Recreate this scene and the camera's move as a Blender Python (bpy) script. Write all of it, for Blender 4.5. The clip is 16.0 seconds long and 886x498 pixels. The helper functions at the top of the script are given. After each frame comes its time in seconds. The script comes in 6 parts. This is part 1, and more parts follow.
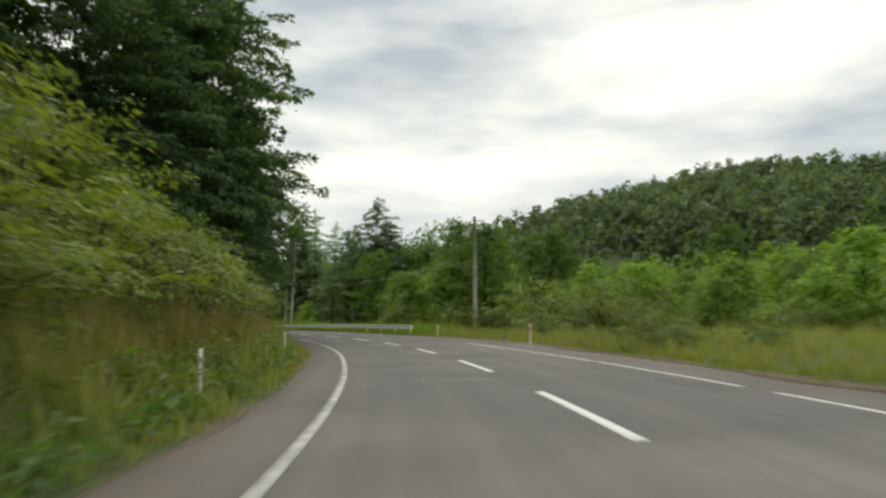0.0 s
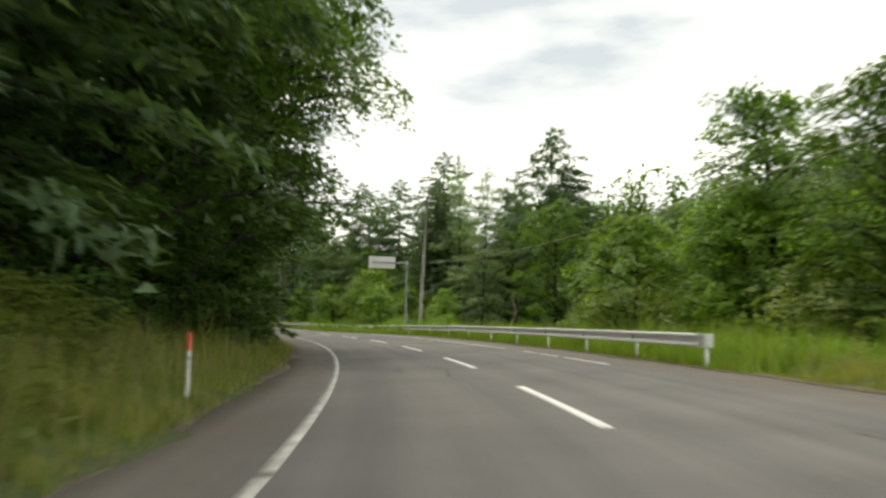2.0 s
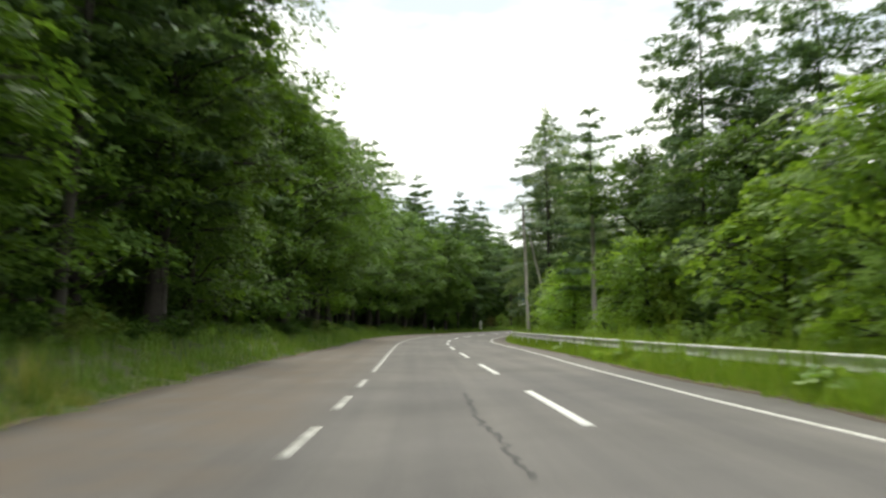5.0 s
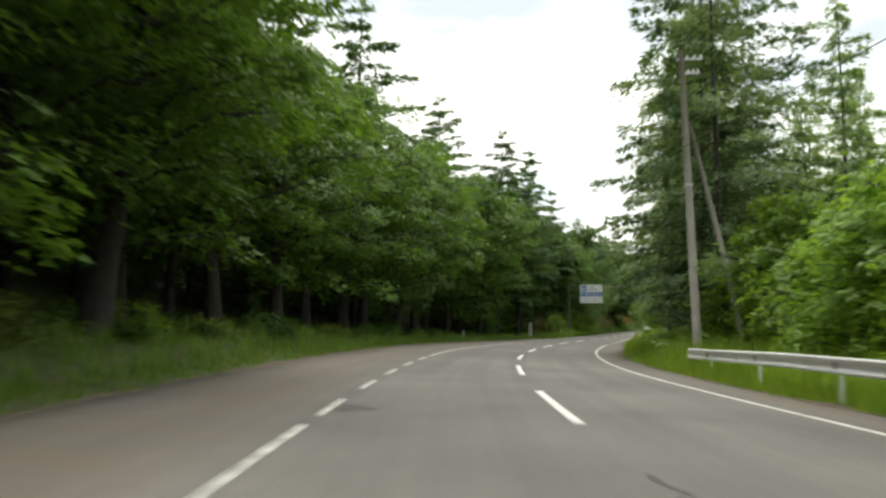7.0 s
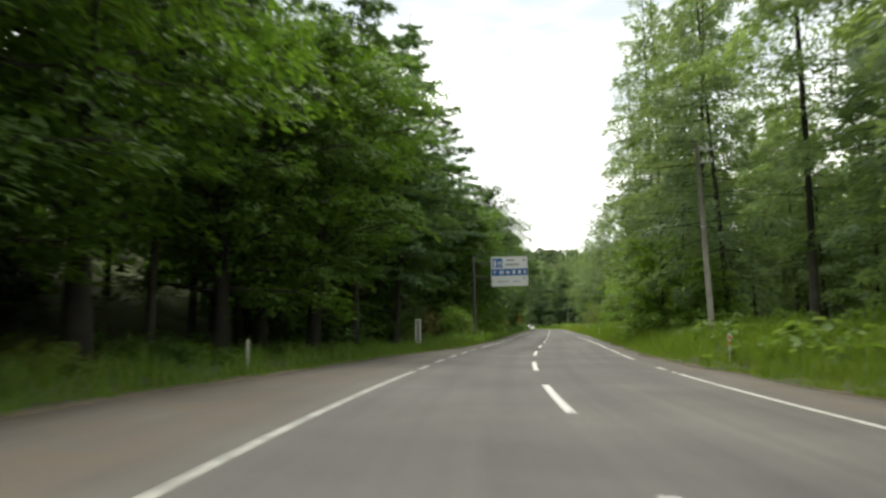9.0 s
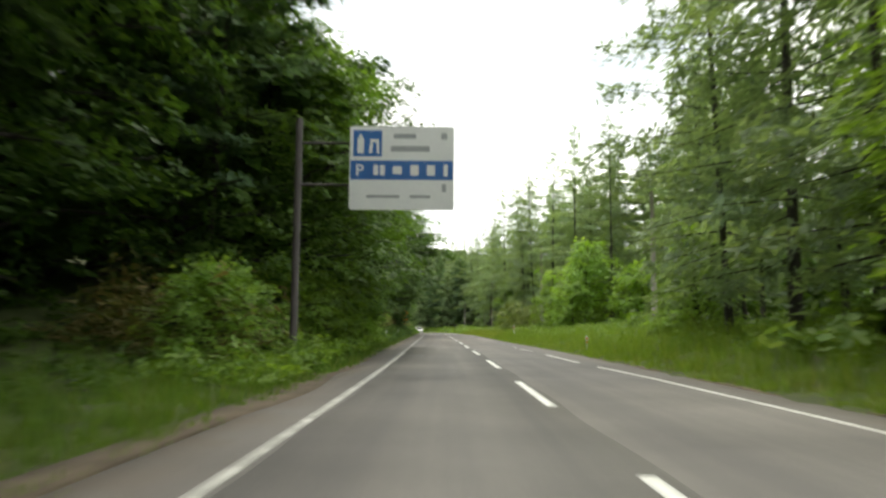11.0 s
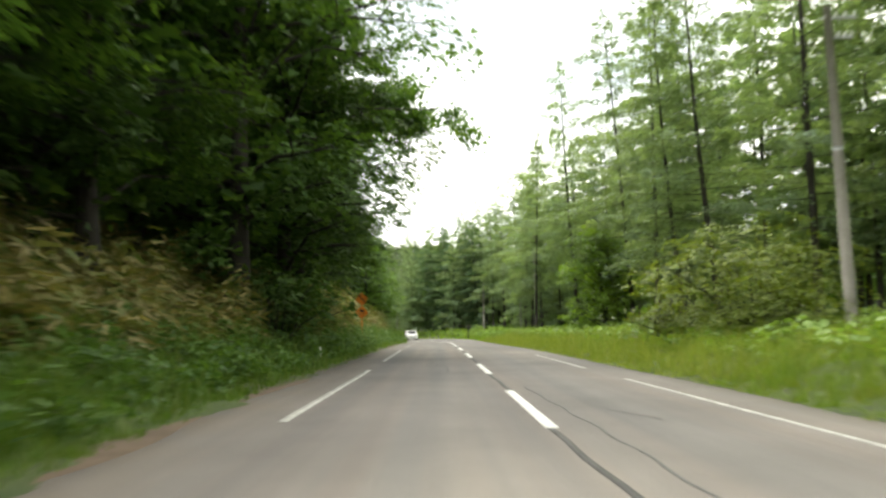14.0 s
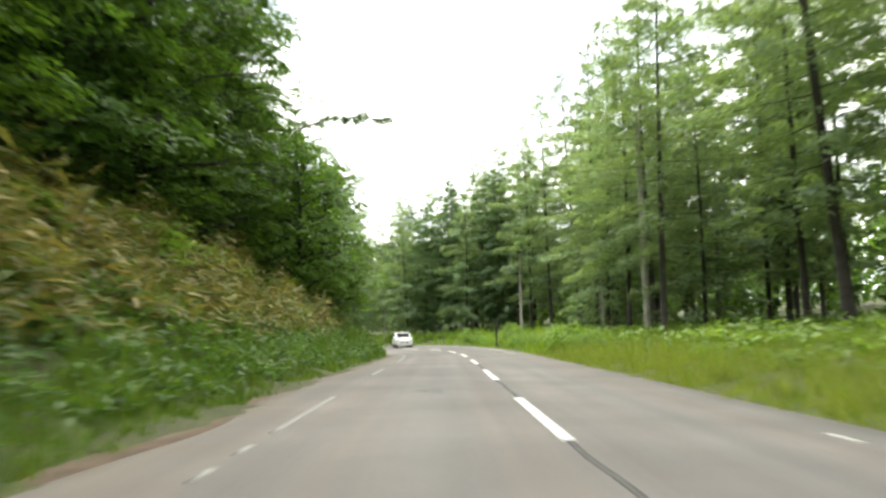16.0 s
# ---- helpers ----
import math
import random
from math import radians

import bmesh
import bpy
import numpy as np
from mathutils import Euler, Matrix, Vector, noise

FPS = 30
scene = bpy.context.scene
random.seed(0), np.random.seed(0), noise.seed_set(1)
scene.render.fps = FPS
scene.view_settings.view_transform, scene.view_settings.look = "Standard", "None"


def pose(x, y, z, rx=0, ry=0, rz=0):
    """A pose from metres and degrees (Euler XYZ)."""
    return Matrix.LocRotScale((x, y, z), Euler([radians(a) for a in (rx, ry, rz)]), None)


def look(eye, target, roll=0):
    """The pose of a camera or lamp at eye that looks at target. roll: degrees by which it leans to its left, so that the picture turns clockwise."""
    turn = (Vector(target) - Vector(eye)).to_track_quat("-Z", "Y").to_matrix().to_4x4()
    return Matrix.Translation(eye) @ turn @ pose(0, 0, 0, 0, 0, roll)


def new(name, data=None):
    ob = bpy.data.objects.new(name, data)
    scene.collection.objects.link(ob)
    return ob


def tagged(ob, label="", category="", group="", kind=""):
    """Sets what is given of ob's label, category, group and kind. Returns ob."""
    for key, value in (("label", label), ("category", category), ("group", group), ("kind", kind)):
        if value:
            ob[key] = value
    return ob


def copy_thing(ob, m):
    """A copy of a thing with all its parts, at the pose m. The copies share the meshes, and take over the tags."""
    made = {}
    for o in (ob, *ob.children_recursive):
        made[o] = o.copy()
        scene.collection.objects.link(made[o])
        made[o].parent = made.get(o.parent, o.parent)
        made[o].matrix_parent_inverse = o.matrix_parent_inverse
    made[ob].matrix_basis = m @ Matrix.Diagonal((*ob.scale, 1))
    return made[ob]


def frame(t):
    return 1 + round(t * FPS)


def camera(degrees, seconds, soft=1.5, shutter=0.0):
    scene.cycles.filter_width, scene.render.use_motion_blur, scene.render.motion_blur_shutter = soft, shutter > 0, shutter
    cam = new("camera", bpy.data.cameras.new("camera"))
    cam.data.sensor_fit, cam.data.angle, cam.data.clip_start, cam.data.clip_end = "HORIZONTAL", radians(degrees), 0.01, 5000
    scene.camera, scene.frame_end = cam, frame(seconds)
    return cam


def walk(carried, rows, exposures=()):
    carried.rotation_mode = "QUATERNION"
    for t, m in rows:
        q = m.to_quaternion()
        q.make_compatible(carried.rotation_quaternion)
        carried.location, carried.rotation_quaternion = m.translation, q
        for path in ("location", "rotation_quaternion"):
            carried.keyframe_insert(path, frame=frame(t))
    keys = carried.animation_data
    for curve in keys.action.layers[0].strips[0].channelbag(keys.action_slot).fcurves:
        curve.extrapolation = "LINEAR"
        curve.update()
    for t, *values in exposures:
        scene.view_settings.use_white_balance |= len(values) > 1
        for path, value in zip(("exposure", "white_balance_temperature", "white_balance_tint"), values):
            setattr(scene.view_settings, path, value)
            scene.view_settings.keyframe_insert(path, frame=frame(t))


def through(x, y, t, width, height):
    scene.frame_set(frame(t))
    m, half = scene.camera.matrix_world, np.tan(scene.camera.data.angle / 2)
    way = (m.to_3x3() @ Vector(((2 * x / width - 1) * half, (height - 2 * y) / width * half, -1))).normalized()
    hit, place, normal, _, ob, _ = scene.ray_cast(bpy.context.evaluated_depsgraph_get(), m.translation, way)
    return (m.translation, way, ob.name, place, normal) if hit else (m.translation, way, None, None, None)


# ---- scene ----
# Camera: seconds, x, y, z, heading to the left, pitch, lean
cam = camera(62.2, 16.0, soft=2.6, shutter=0.34)
PATH = [
    (0.0, -2.230, -7.058, 1.171, -2.81, 5.37, -0.14),
    (0.5, -2.208, 2.864, 1.129, 0.79, 5.77, -0.31),
    (1.0, -2.686, 12.320, 1.039, 3.83, 5.54, -0.37),
    (1.5, -3.663, 22.002, 0.998, 6.71, 5.64, 0.46),
    (2.0, -5.064, 31.414, 0.927, 9.78, 5.38, 0.68),
    (2.5, -7.064, 40.895, 0.888, 12.93, 5.59, 0.20),
    (3.0, -9.751, 50.538, 0.870, 16.60, 5.63, 0.27),
    (3.5, -12.892, 59.792, 0.804, 20.10, 5.58, 0.60),
    (4.0, -16.623, 68.930, 0.747, 23.73, 5.74, 0.29),
    (4.5, -20.870, 77.704, 0.712, 27.31, 5.71, 0.09),
    (4.7, -22.592, 80.976, 0.716, 28.61, 5.79, -0.32),
    (5.2, -27.250, 89.220, 0.654, 31.13, 5.86, -0.07),
    (5.7, -32.351, 97.555, 0.581, 32.38, 5.94, 0.18),
    (6.2, -37.666, 105.975, 0.532, 32.66, 6.01, 0.42),
    (6.8, -44.104, 116.126, 0.506, 32.41, 6.10, 0.72),
    (7.0, -46.238, 119.519, 0.506, 32.04, 6.15, 0.59),
    (7.5, -51.397, 128.038, 0.460, 30.33, 6.29, 0.07),
    (8.0, -56.313, 136.788, 0.462, 27.42, 6.24, -0.45),
    (8.5, -60.633, 145.593, 0.450, 24.25, 6.32, -0.86),
    (9.0, -64.411, 154.523, 0.454, 21.25, 6.39, -0.95),
    (9.5, -67.699, 163.468, 0.462, 18.22, 6.50, -0.40),
    (9.7, -68.957, 167.278, 0.473, 17.01, 6.47, -0.22),
    (10.2, -71.734, 176.865, 0.510, 14.77, 6.48, 0.01),
    (10.7, -74.151, 186.513, 0.571, 12.98, 6.48, 0.23),
    (11.2, -76.336, 196.246, 0.637, 12.21, 6.49, 0.46),
    (11.8, -78.928, 208.094, 0.718, 12.48, 6.50, 0.73),
    (12.0, -79.811, 212.097, 0.751, 12.36, 6.58, 0.78),
    (12.5, -82.005, 222.324, 0.834, 11.98, 6.69, 0.21),
    (13.0, -84.391, 233.081, 0.946, 12.09, 6.99, -0.46),
    (13.5, -86.633, 243.407, 0.980, 12.40, 6.71, -0.58),
    (14.0, -88.900, 253.269, 1.054, 12.55, 6.69, -0.91),
    (14.5, -91.161, 262.927, 1.177, 12.66, 6.80, -0.59),
    (15.0, -93.275, 272.245, 1.247, 12.63, 6.45, -0.97),
    (15.5, -95.751, 282.612, 1.336, 12.78, 6.81, -0.92),
    (16.0, -98.163, 292.919, 1.400, 12.88, 6.76, -1.19),
]


def aim(x, y, z, yaw, pitch, lean):
    yaw, pitch = radians(yaw), radians(pitch)
    way = Vector((-math.sin(yaw) * math.cos(pitch), math.cos(yaw) * math.cos(pitch), math.sin(pitch)))
    eye = Vector((x, y, z))
    return look(eye, eye + 10 * way, lean)


walk(cam, [(t, aim(*row)) for t, *row in PATH],
     exposures=[(0.0, -0.03, 6950, 4), (1.0, 0.07, 7200, 4), (2.0, 0.45, 7250, 4), (3.0, 0.75, 7250, 4), (4.0, 1.05, 7050, 4), (4.7, 0.79, 6900, 4),
                (6.8, 0.73, 6900, 4), (9.0, 0.75, 6900, 4), (11.8, 1.10, 7000, 4), (13.0, 1.30, 7050, 4), (14.0, 1.39, 7050, 4), (15.0, 1.47, 6950, 4), (16.0, 1.56, 6850, 4)])

# ---- sky and sun: a bright broken overcast ----
SUN_HEIGHT, SUN_TURN = radians(62), radians(-22)
world = bpy.data.worlds.new("overcast_sky")
scene.world = world
world.use_nodes = True
wn, wl = world.node_tree.nodes, world.node_tree.links
wn.clear()
w_out = wn.new("ShaderNodeOutputWorld")
w_back = wn.new("ShaderNodeBackground")
w_sky = wn.new("ShaderNodeTexSky")
w_sky.sky_type, w_sky.sun_disc = "NISHITA", False
w_sky.sun_elevation, w_sky.sun_rotation = SUN_HEIGHT, SUN_TURN
w_dim = wn.new("ShaderNodeMix")
w_dim.data_type, w_dim.blend_type = "RGBA", "MULTIPLY"
w_dim.inputs[0].default_value = 1.0
w_dim.inputs[7].default_value = (0.10, 0.10, 0.10, 1)
w_tc = wn.new("ShaderNodeTexCoord")
w_map = wn.new("ShaderNodeMapping")
w_map.inputs["Scale"].default_value = (1.0, 1.0, 3.2)
w_noise = wn.new("ShaderNodeTexNoise")
w_noise.inputs["Scale"].default_value, w_noise.inputs["Detail"].default_value = 2.6, 6.0
w_noise.inputs["Roughness"].default_value = 0.5
w_ramp = wn.new("ShaderNodeValToRGB")
w_ramp.color_ramp.elements[0].position, w_ramp.color_ramp.elements[0].color = 0.36, (0.60, 0.66, 0.76, 1)
w_ramp.color_ramp.elements[1].position, w_ramp.color_ramp.elements[1].color = 0.58, (1.3, 1.3, 1.28, 1)
w_mix = wn.new("ShaderNodeMix")
w_mix.data_type = "RGBA"
w_mix.inputs[0].default_value = 0.94
wl.new(w_tc.outputs["Generated"], w_map.inputs["Vector"])
wl.new(w_map.outputs["Vector"], w_noise.inputs["Vector"])
wl.new(w_noise.outputs["Fac"], w_ramp.inputs["Fac"])
wl.new(w_sky.outputs["Color"], w_dim.inputs[6])
wl.new(w_dim.outputs[2], w_mix.inputs[6])
wl.new(w_ramp.outputs["Color"], w_mix.inputs[7])
wl.new(w_mix.outputs[2], w_back.inputs["Color"])
wl.new(w_back.outputs["Background"], w_out.inputs["Surface"])
w_back.inputs["Strength"].default_value = 0.90

sun_data = bpy.data.lights.new("sun", "SUN")
sun_data.energy, sun_data.angle, sun_data.color = 1.3, radians(24), (1.0, 0.96, 0.9)
sun = new("sun", sun_data)
sun.matrix_world = look((0, 0, 300), (-math.sin(SUN_TURN) * math.cos(SUN_HEIGHT) * 300, -math.cos(SUN_TURN) * math.cos(SUN_HEIGHT) * 300, 300 - math.sin(SUN_HEIGHT) * 300))

# ---- materials ----


def material(name, rough=0.8, metal=0.0):
    m = bpy.data.materials.new(name)
    m.use_nodes = True
    n, k = m.node_tree.nodes, m.node_tree.links
    b = n["Principled BSDF"]
    b.inputs["Roughness"].default_value, b.inputs["Metallic"].default_value = rough, metal
    return m, n, k, b


def ramp(n, stops):
    r = n.new("ShaderNodeValToRGB")
    while len(r.color_ramp.elements) < len(stops):
        r.color_ramp.elements.new(0.5)
    for e, (p, c) in zip(r.color_ramp.elements, stops):
        e.position, e.color = p, (*c, 1)
    return r


def noise_node(n, k, scale, detail=4.0, coords="Object", rough=0.55):
    tc, t = n.new("ShaderNodeTexCoord"), n.new("ShaderNodeTexNoise")
    t.inputs["Scale"].default_value, t.inputs["Detail"].default_value, t.inputs["Roughness"].default_value = scale, detail, rough
    k.new(tc.outputs[coords], t.inputs["Vector"])
    return t


def mix_node(n, k, a, b, fac, kind="MIX"):
    m = n.new("ShaderNodeMix")
    m.data_type, m.blend_type = "RGBA", kind
    for socket, value in ((0, fac), (6, a), (7, b)):
        if isinstance(value, (int, float)):
            m.inputs[socket].default_value = value
        elif isinstance(value, tuple):
            m.inputs[socket].default_value = (*value, 1)
        else:
            k.new(value, m.inputs[socket])
    return m.outputs[2]


def bump(n, k, b, height, strength, distance=0.02):
    u = n.new("ShaderNodeBump")
    u.inputs["Strength"].default_value, u.inputs["Distance"].default_value = strength, distance
    k.new(height, u.inputs["Height"])
    k.new(u.outputs["Normal"], b.inputs["Normal"])


def mottled(name, dark, light, scale, rough=0.8, metal=0.0, fine=0.0, relief=0.2):
    """A surface with stains at one scale and grain at a finer one."""
    m, n, k, b = material(name, rough, metal)
    big, small = noise_node(n, k, scale), noise_node(n, k, fine or scale * 14, 3.0)
    col = mix_node(n, k, ramp_of(n, k, big, dark, light), ramp_of(n, k, small, dark, light), 0.4)
    k.new(col, b.inputs["Base Color"])
    bump(n, k, b, small.outputs["Fac"], relief)
    return m


def ramp_of(n, k, tex, dark, light, lo=0.35, hi=0.65):
    r = ramp(n, [(lo, dark), (hi, light)])
    k.new(tex.outputs["Fac"], r.inputs["Fac"])
    return r.outputs["Color"]


def leafy(name, tones, through=0.35, rough=0.55, spread=0.25):
    """Foliage: each leaf its own tone, each plant its own shade, some light let through."""
    m, n, k, b = material(name, rough)
    geo, info = n.new("ShaderNodeNewGeometry"), n.new("ShaderNodeObjectInfo")
    r = ramp(n, [(i / (len(tones) - 1), t) for i, t in enumerate(tones)])
    k.new(geo.outputs["Random Per Island"], r.inputs["Fac"])
    hsv = n.new("ShaderNodeHueSaturation")
    val = n.new("ShaderNodeMapRange")
    val.inputs["To Min"].default_value, val.inputs["To Max"].default_value = 1 - spread, 1 + spread
    k.new(info.outputs["Random"], val.inputs["Value"])
    k.new(val.outputs["Result"], hsv.inputs["Value"])
    big = noise_node(n, k, 0.35, 2.0)
    tint = mix_node(n, k, r.outputs["Color"], (1.10, 1.06, 0.85), ramp_of(n, k, big, (0, 0, 0), (0.8, 0.8, 0.8)), "MULTIPLY")
    k.new(tint, hsv.inputs["Color"])
    k.new(hsv.outputs["Color"], b.inputs["Base Color"])
    b.inputs["Specular IOR Level"].default_value = 0.3
    tl, mx = n.new("ShaderNodeBsdfTranslucent"), n.new("ShaderNodeMixShader")
    k.new(mix_node(n, k, hsv.outputs["Color"], (1.5, 1.5, 0.6), 1.0, "MULTIPLY"), tl.inputs["Color"])
    mx.inputs[0].default_value = through
    out = n["Material Output"]
    k.new(b.outputs["BSDF"], mx.inputs[1])
    k.new(tl.outputs["BSDF"], mx.inputs[2])
    k.new(mx.outputs["Shader"], out.inputs["Surface"])
    return m


def asphalt_material(name, dark, light, dirt):
    """Worn asphalt: aggregate grain, stains, paler wheel tracks and dusty shoulders; the map holds metres across and along."""
    m, n, k, b = material(name, 0.86)
    uv = n.new("ShaderNodeUVMap")
    sep = n.new("ShaderNodeSeparateXYZ")
    k.new(uv.outputs["UV"], sep.inputs["Vector"])
    stain, grain, wide = noise_node(n, k, 0.32, 6.0), noise_node(n, k, 90, 2.0), noise_node(n, k, 0.06, 3.0)
    col = ramp_of(n, k, stain, dark, light, 0.3, 0.7)
    col = mix_node(n, k, col, ramp_of(n, k, wide, (0.75, 0.75, 0.78), (1.2, 1.17, 1.12)), 0.7, "MULTIPLY")
    streak_map, streak = n.new("ShaderNodeMapping"), n.new("ShaderNodeTexNoise")
    streak_map.inputs["Scale"].default_value = (1.6, 0.035, 1)
    streak.inputs["Scale"].default_value, streak.inputs["Detail"].default_value = 1.0, 4.0
    k.new(uv.outputs["UV"], streak_map.inputs["Vector"])
    k.new(streak_map.outputs["Vector"], streak.inputs["Vector"])
    col = mix_node(n, k, col, ramp_of(n, k, streak, (0.78, 0.78, 0.8), (1.2, 1.18, 1.15)), 0.65, "MULTIPLY")
    col = mix_node(n, k, col, ramp_of(n, k, grain, (0.7, 0.7, 0.7), (1.3, 1.3, 1.3)), 0.5, "MULTIPLY")
    # the older stretch is paler, with rust-brown dust between the wheel tracks
    old = n.new("ShaderNodeMapRange")
    old.inputs["From Min"].default_value, old.inputs["From Max"].default_value = 244, 268
    k.new(sep.outputs["Y"], old.inputs["Value"])
    dust_map, dust = n.new("ShaderNodeMapping"), n.new("ShaderNodeTexNoise")
    dust_map.inputs["Scale"].default_value = (1.1, 0.022, 1)
    dust.inputs["Scale"].default_value, dust.inputs["Detail"].default_value = 1.0, 5.0
    k.new(uv.outputs["UV"], dust_map.inputs["Vector"])
    k.new(dust_map.outputs["Vector"], dust.inputs["Vector"])
    aged = mix_node(n, k, col, ramp_of(n, k, dust, (1.06, 1.05, 1.06), (1.20, 1.07, 1.00), 0.42, 0.68), 0.8, "MULTIPLY")
    col = mix_node(n, k, col, aged, old.outputs["Result"])
    # dust beyond the edge lines
    edge = n.new("ShaderNodeMath")
    edge.operation = "ABSOLUTE"
    k.new(sep.outputs["X"], edge.inputs[0])
    band = n.new("ShaderNodeMapRange")
    band.inputs["From Min"].default_value, band.inputs["From Max"].default_value = 3.1, 4.4
    k.new(edge.outputs["Value"], band.inputs["Value"])
    patchy = n.new("ShaderNodeMath")
    patchy.operation = "MULTIPLY"
    k.new(band.outputs["Result"], patchy.inputs[0])
    k.new(ramp_of(n, k, noise_node(n, k, 0.9, 5.0), (0.25, 0.25, 0.25), (0.9, 0.9, 0.9)), patchy.inputs[1])
    col = mix_node(n, k, col, dirt, patchy.outputs["Value"])
    k.new(col, b.inputs["Base Color"])
    bump(n, k, b, grain.outputs["Fac"], 0.35, 0.006)
    return m


def paint_material(name, colour, worn, amount):
    """Road paint rubbed through to the asphalt in places."""
    m, n, k, b = material(name, 0.7)
    rub, grain = noise_node(n, k, 3.0, 6.0), noise_node(n, k, 45, 3.0)
    mask = mix_node(n, k, ramp_of(n, k, rub, (0, 0, 0), (1, 1, 1), amount, amount + 0.25), ramp_of(n, k, grain, (0, 0, 0), (1, 1, 1), 0.35, 0.6), 0.4)
    k.new(mix_node(n, k, worn, colour, mask), b.inputs["Base Color"])
    bump(n, k, b, grain.outputs["Fac"], 0.2, 0.004)
    return m


ASPHALT = asphalt_material("asphalt", (0.112, 0.108, 0.104), (0.166, 0.159, 0.153), (0.150, 0.118, 0.088))
FRESH_ASPHALT = asphalt_material("patched_asphalt", (0.122, 0.118, 0.113), (0.176, 0.169, 0.162), (0.150, 0.118, 0.088))
TAR = mottled("tar", (0.035, 0.035, 0.036), (0.075, 0.073, 0.07), 4.0, 0.75)
SKID = mottled("rubbed_tyre_black", (0.075, 0.074, 0.073), (0.13, 0.127, 0.123), 3.0, 0.8)
WHITE_PAINT = paint_material("white_road_paint", (0.80, 0.80, 0.78), (0.55, 0.54, 0.52), 0.12)
OLD_PAINT = paint_material("worn_road_paint", (0.60, 0.59, 0.56), (0.24, 0.235, 0.22), 0.40)
DIRT = mottled("brown_earth", (0.075, 0.058, 0.04), (0.155, 0.12, 0.085), 1.6, 0.95)
PALE_EARTH = mottled("pale_brown_earth", (0.115, 0.095, 0.072), (0.235, 0.195, 0.15), 1.4, 0.95)
RUST_EARTH = mottled("rust_brown_earth", (0.085, 0.060, 0.042), (0.165, 0.118, 0.084), 1.4, 0.95)
FADED_PAINT = paint_material("faded_road_paint", (0.43, 0.42, 0.395), (0.185, 0.18, 0.17), 0.60)
EDGE_PAINT = paint_material("edge_line_paint", (0.70, 0.69, 0.66), (0.32, 0.31, 0.29), 0.28)
CONCRETE = mottled("concrete", (0.25, 0.23, 0.20), (0.40, 0.37, 0.33), 1.5, 0.85)
GALVANISED = mottled("galvanised_steel", (0.38, 0.39, 0.39), (0.55, 0.56, 0.56), 2.0, 0.5, 0.3, relief=0.05)
SIGN_POLE = mottled("weathered_grey_green_steel", (0.16, 0.175, 0.165), (0.26, 0.275, 0.26), 2.0, 0.55, 0.2, relief=0.05)
RAIL_WHITE = mottled("white_rail_paint", (0.80, 0.81, 0.80), (0.90, 0.90, 0.88), 1.2, 0.35, relief=0.05)
POST_WHITE = mottled("white_post_plastic", (0.62, 0.62, 0.58), (0.82, 0.82, 0.79), 3.0, 0.5, relief=0.05)
ORANGE_LENS = mottled("orange_reflector", (0.75, 0.20, 0.03), (0.85, 0.30, 0.05), 8.0, 0.25, relief=0.05)
RED_LENS = mottled("red_reflector", (0.55, 0.06, 0.04), (0.7, 0.12, 0.06), 8.0, 0.25, relief=0.05)
SIGN_WHITE = mottled("white_sheeting", (0.74, 0.76, 0.77), (0.84, 0.85, 0.85), 0.8, 0.45, relief=0.03)
SIGN_BLUE = mottled("blue_sheeting", (0.012, 0.105, 0.36), (0.02, 0.14, 0.44), 0.9, 0.45, relief=0.03)
SIGN_GREEN = mottled("green_sheeting", (0.02, 0.22, 0.12), (0.03, 0.28, 0.16), 2.0, 0.45, relief=0.03)
SIGN_ORANGE = mottled("weathered_orange_sheeting", (0.62, 0.17, 0.015), (0.78, 0.25, 0.03), 2.5, 0.5, relief=0.05)
SIGN_BLACK = mottled("black_sheeting", (0.015, 0.013, 0.012), (0.03, 0.028, 0.025), 3.0, 0.5, relief=0.03)
SIGN_BACK = mottled("bare_aluminium", (0.60, 0.60, 0.59), (0.74, 0.74, 0.73), 1.0, 0.45, 0.25, relief=0.05)
RUST_PRINT = mottled("faded_brown_print", (0.20, 0.13, 0.11), (0.30, 0.20, 0.17), 3.0, 0.6, relief=0.03)
SIGN_GREY = mottled("grey_sign_print", (0.30, 0.32, 0.34), (0.40, 0.42, 0.44), 2.0, 0.5, relief=0.03)
SIGN_INK = mottled("pale_blue_letters", (0.10, 0.19, 0.40), (0.15, 0.25, 0.46), 2.0, 0.5, relief=0.03)
DARK_STEEL = mottled("dark_brown_steel", (0.025, 0.02, 0.018), (0.06, 0.05, 0.045), 2.0, 0.6, 0.2)
BARK = mottled("bark", (0.017, 0.015, 0.013), (0.050, 0.043, 0.036), 2.5, 0.95, fine=22, relief=0.8)
PINE_BARK = mottled("pine_bark", (0.026, 0.024, 0.021), (0.072, 0.063, 0.053), 2.0, 0.95, fine=16, relief=0.8)
PALE_BARK = mottled("pale_dead_wood", (0.26, 0.20, 0.15), (0.48, 0.40, 0.32), 3.0, 0.9, fine=20, relief=0.6)
CAR_WHITE = mottled("white_car_paint", (0.78, 0.78, 0.78), (0.84, 0.84, 0.84), 0.5, 0.25, relief=0.0)
CAR_GLASS = mottled("dark_car_glass", (0.012, 0.014, 0.016), (0.03, 0.033, 0.036), 1.0, 0.08, relief=0.0)
RUBBER = mottled("tyre_rubber", (0.012, 0.012, 0.012), (0.03, 0.03, 0.03), 6.0, 0.85)
LAMP_GLASS = mottled("headlamp_glass", (0.55, 0.57, 0.6), (0.75, 0.77, 0.8), 3.0, 0.1, relief=0.0)
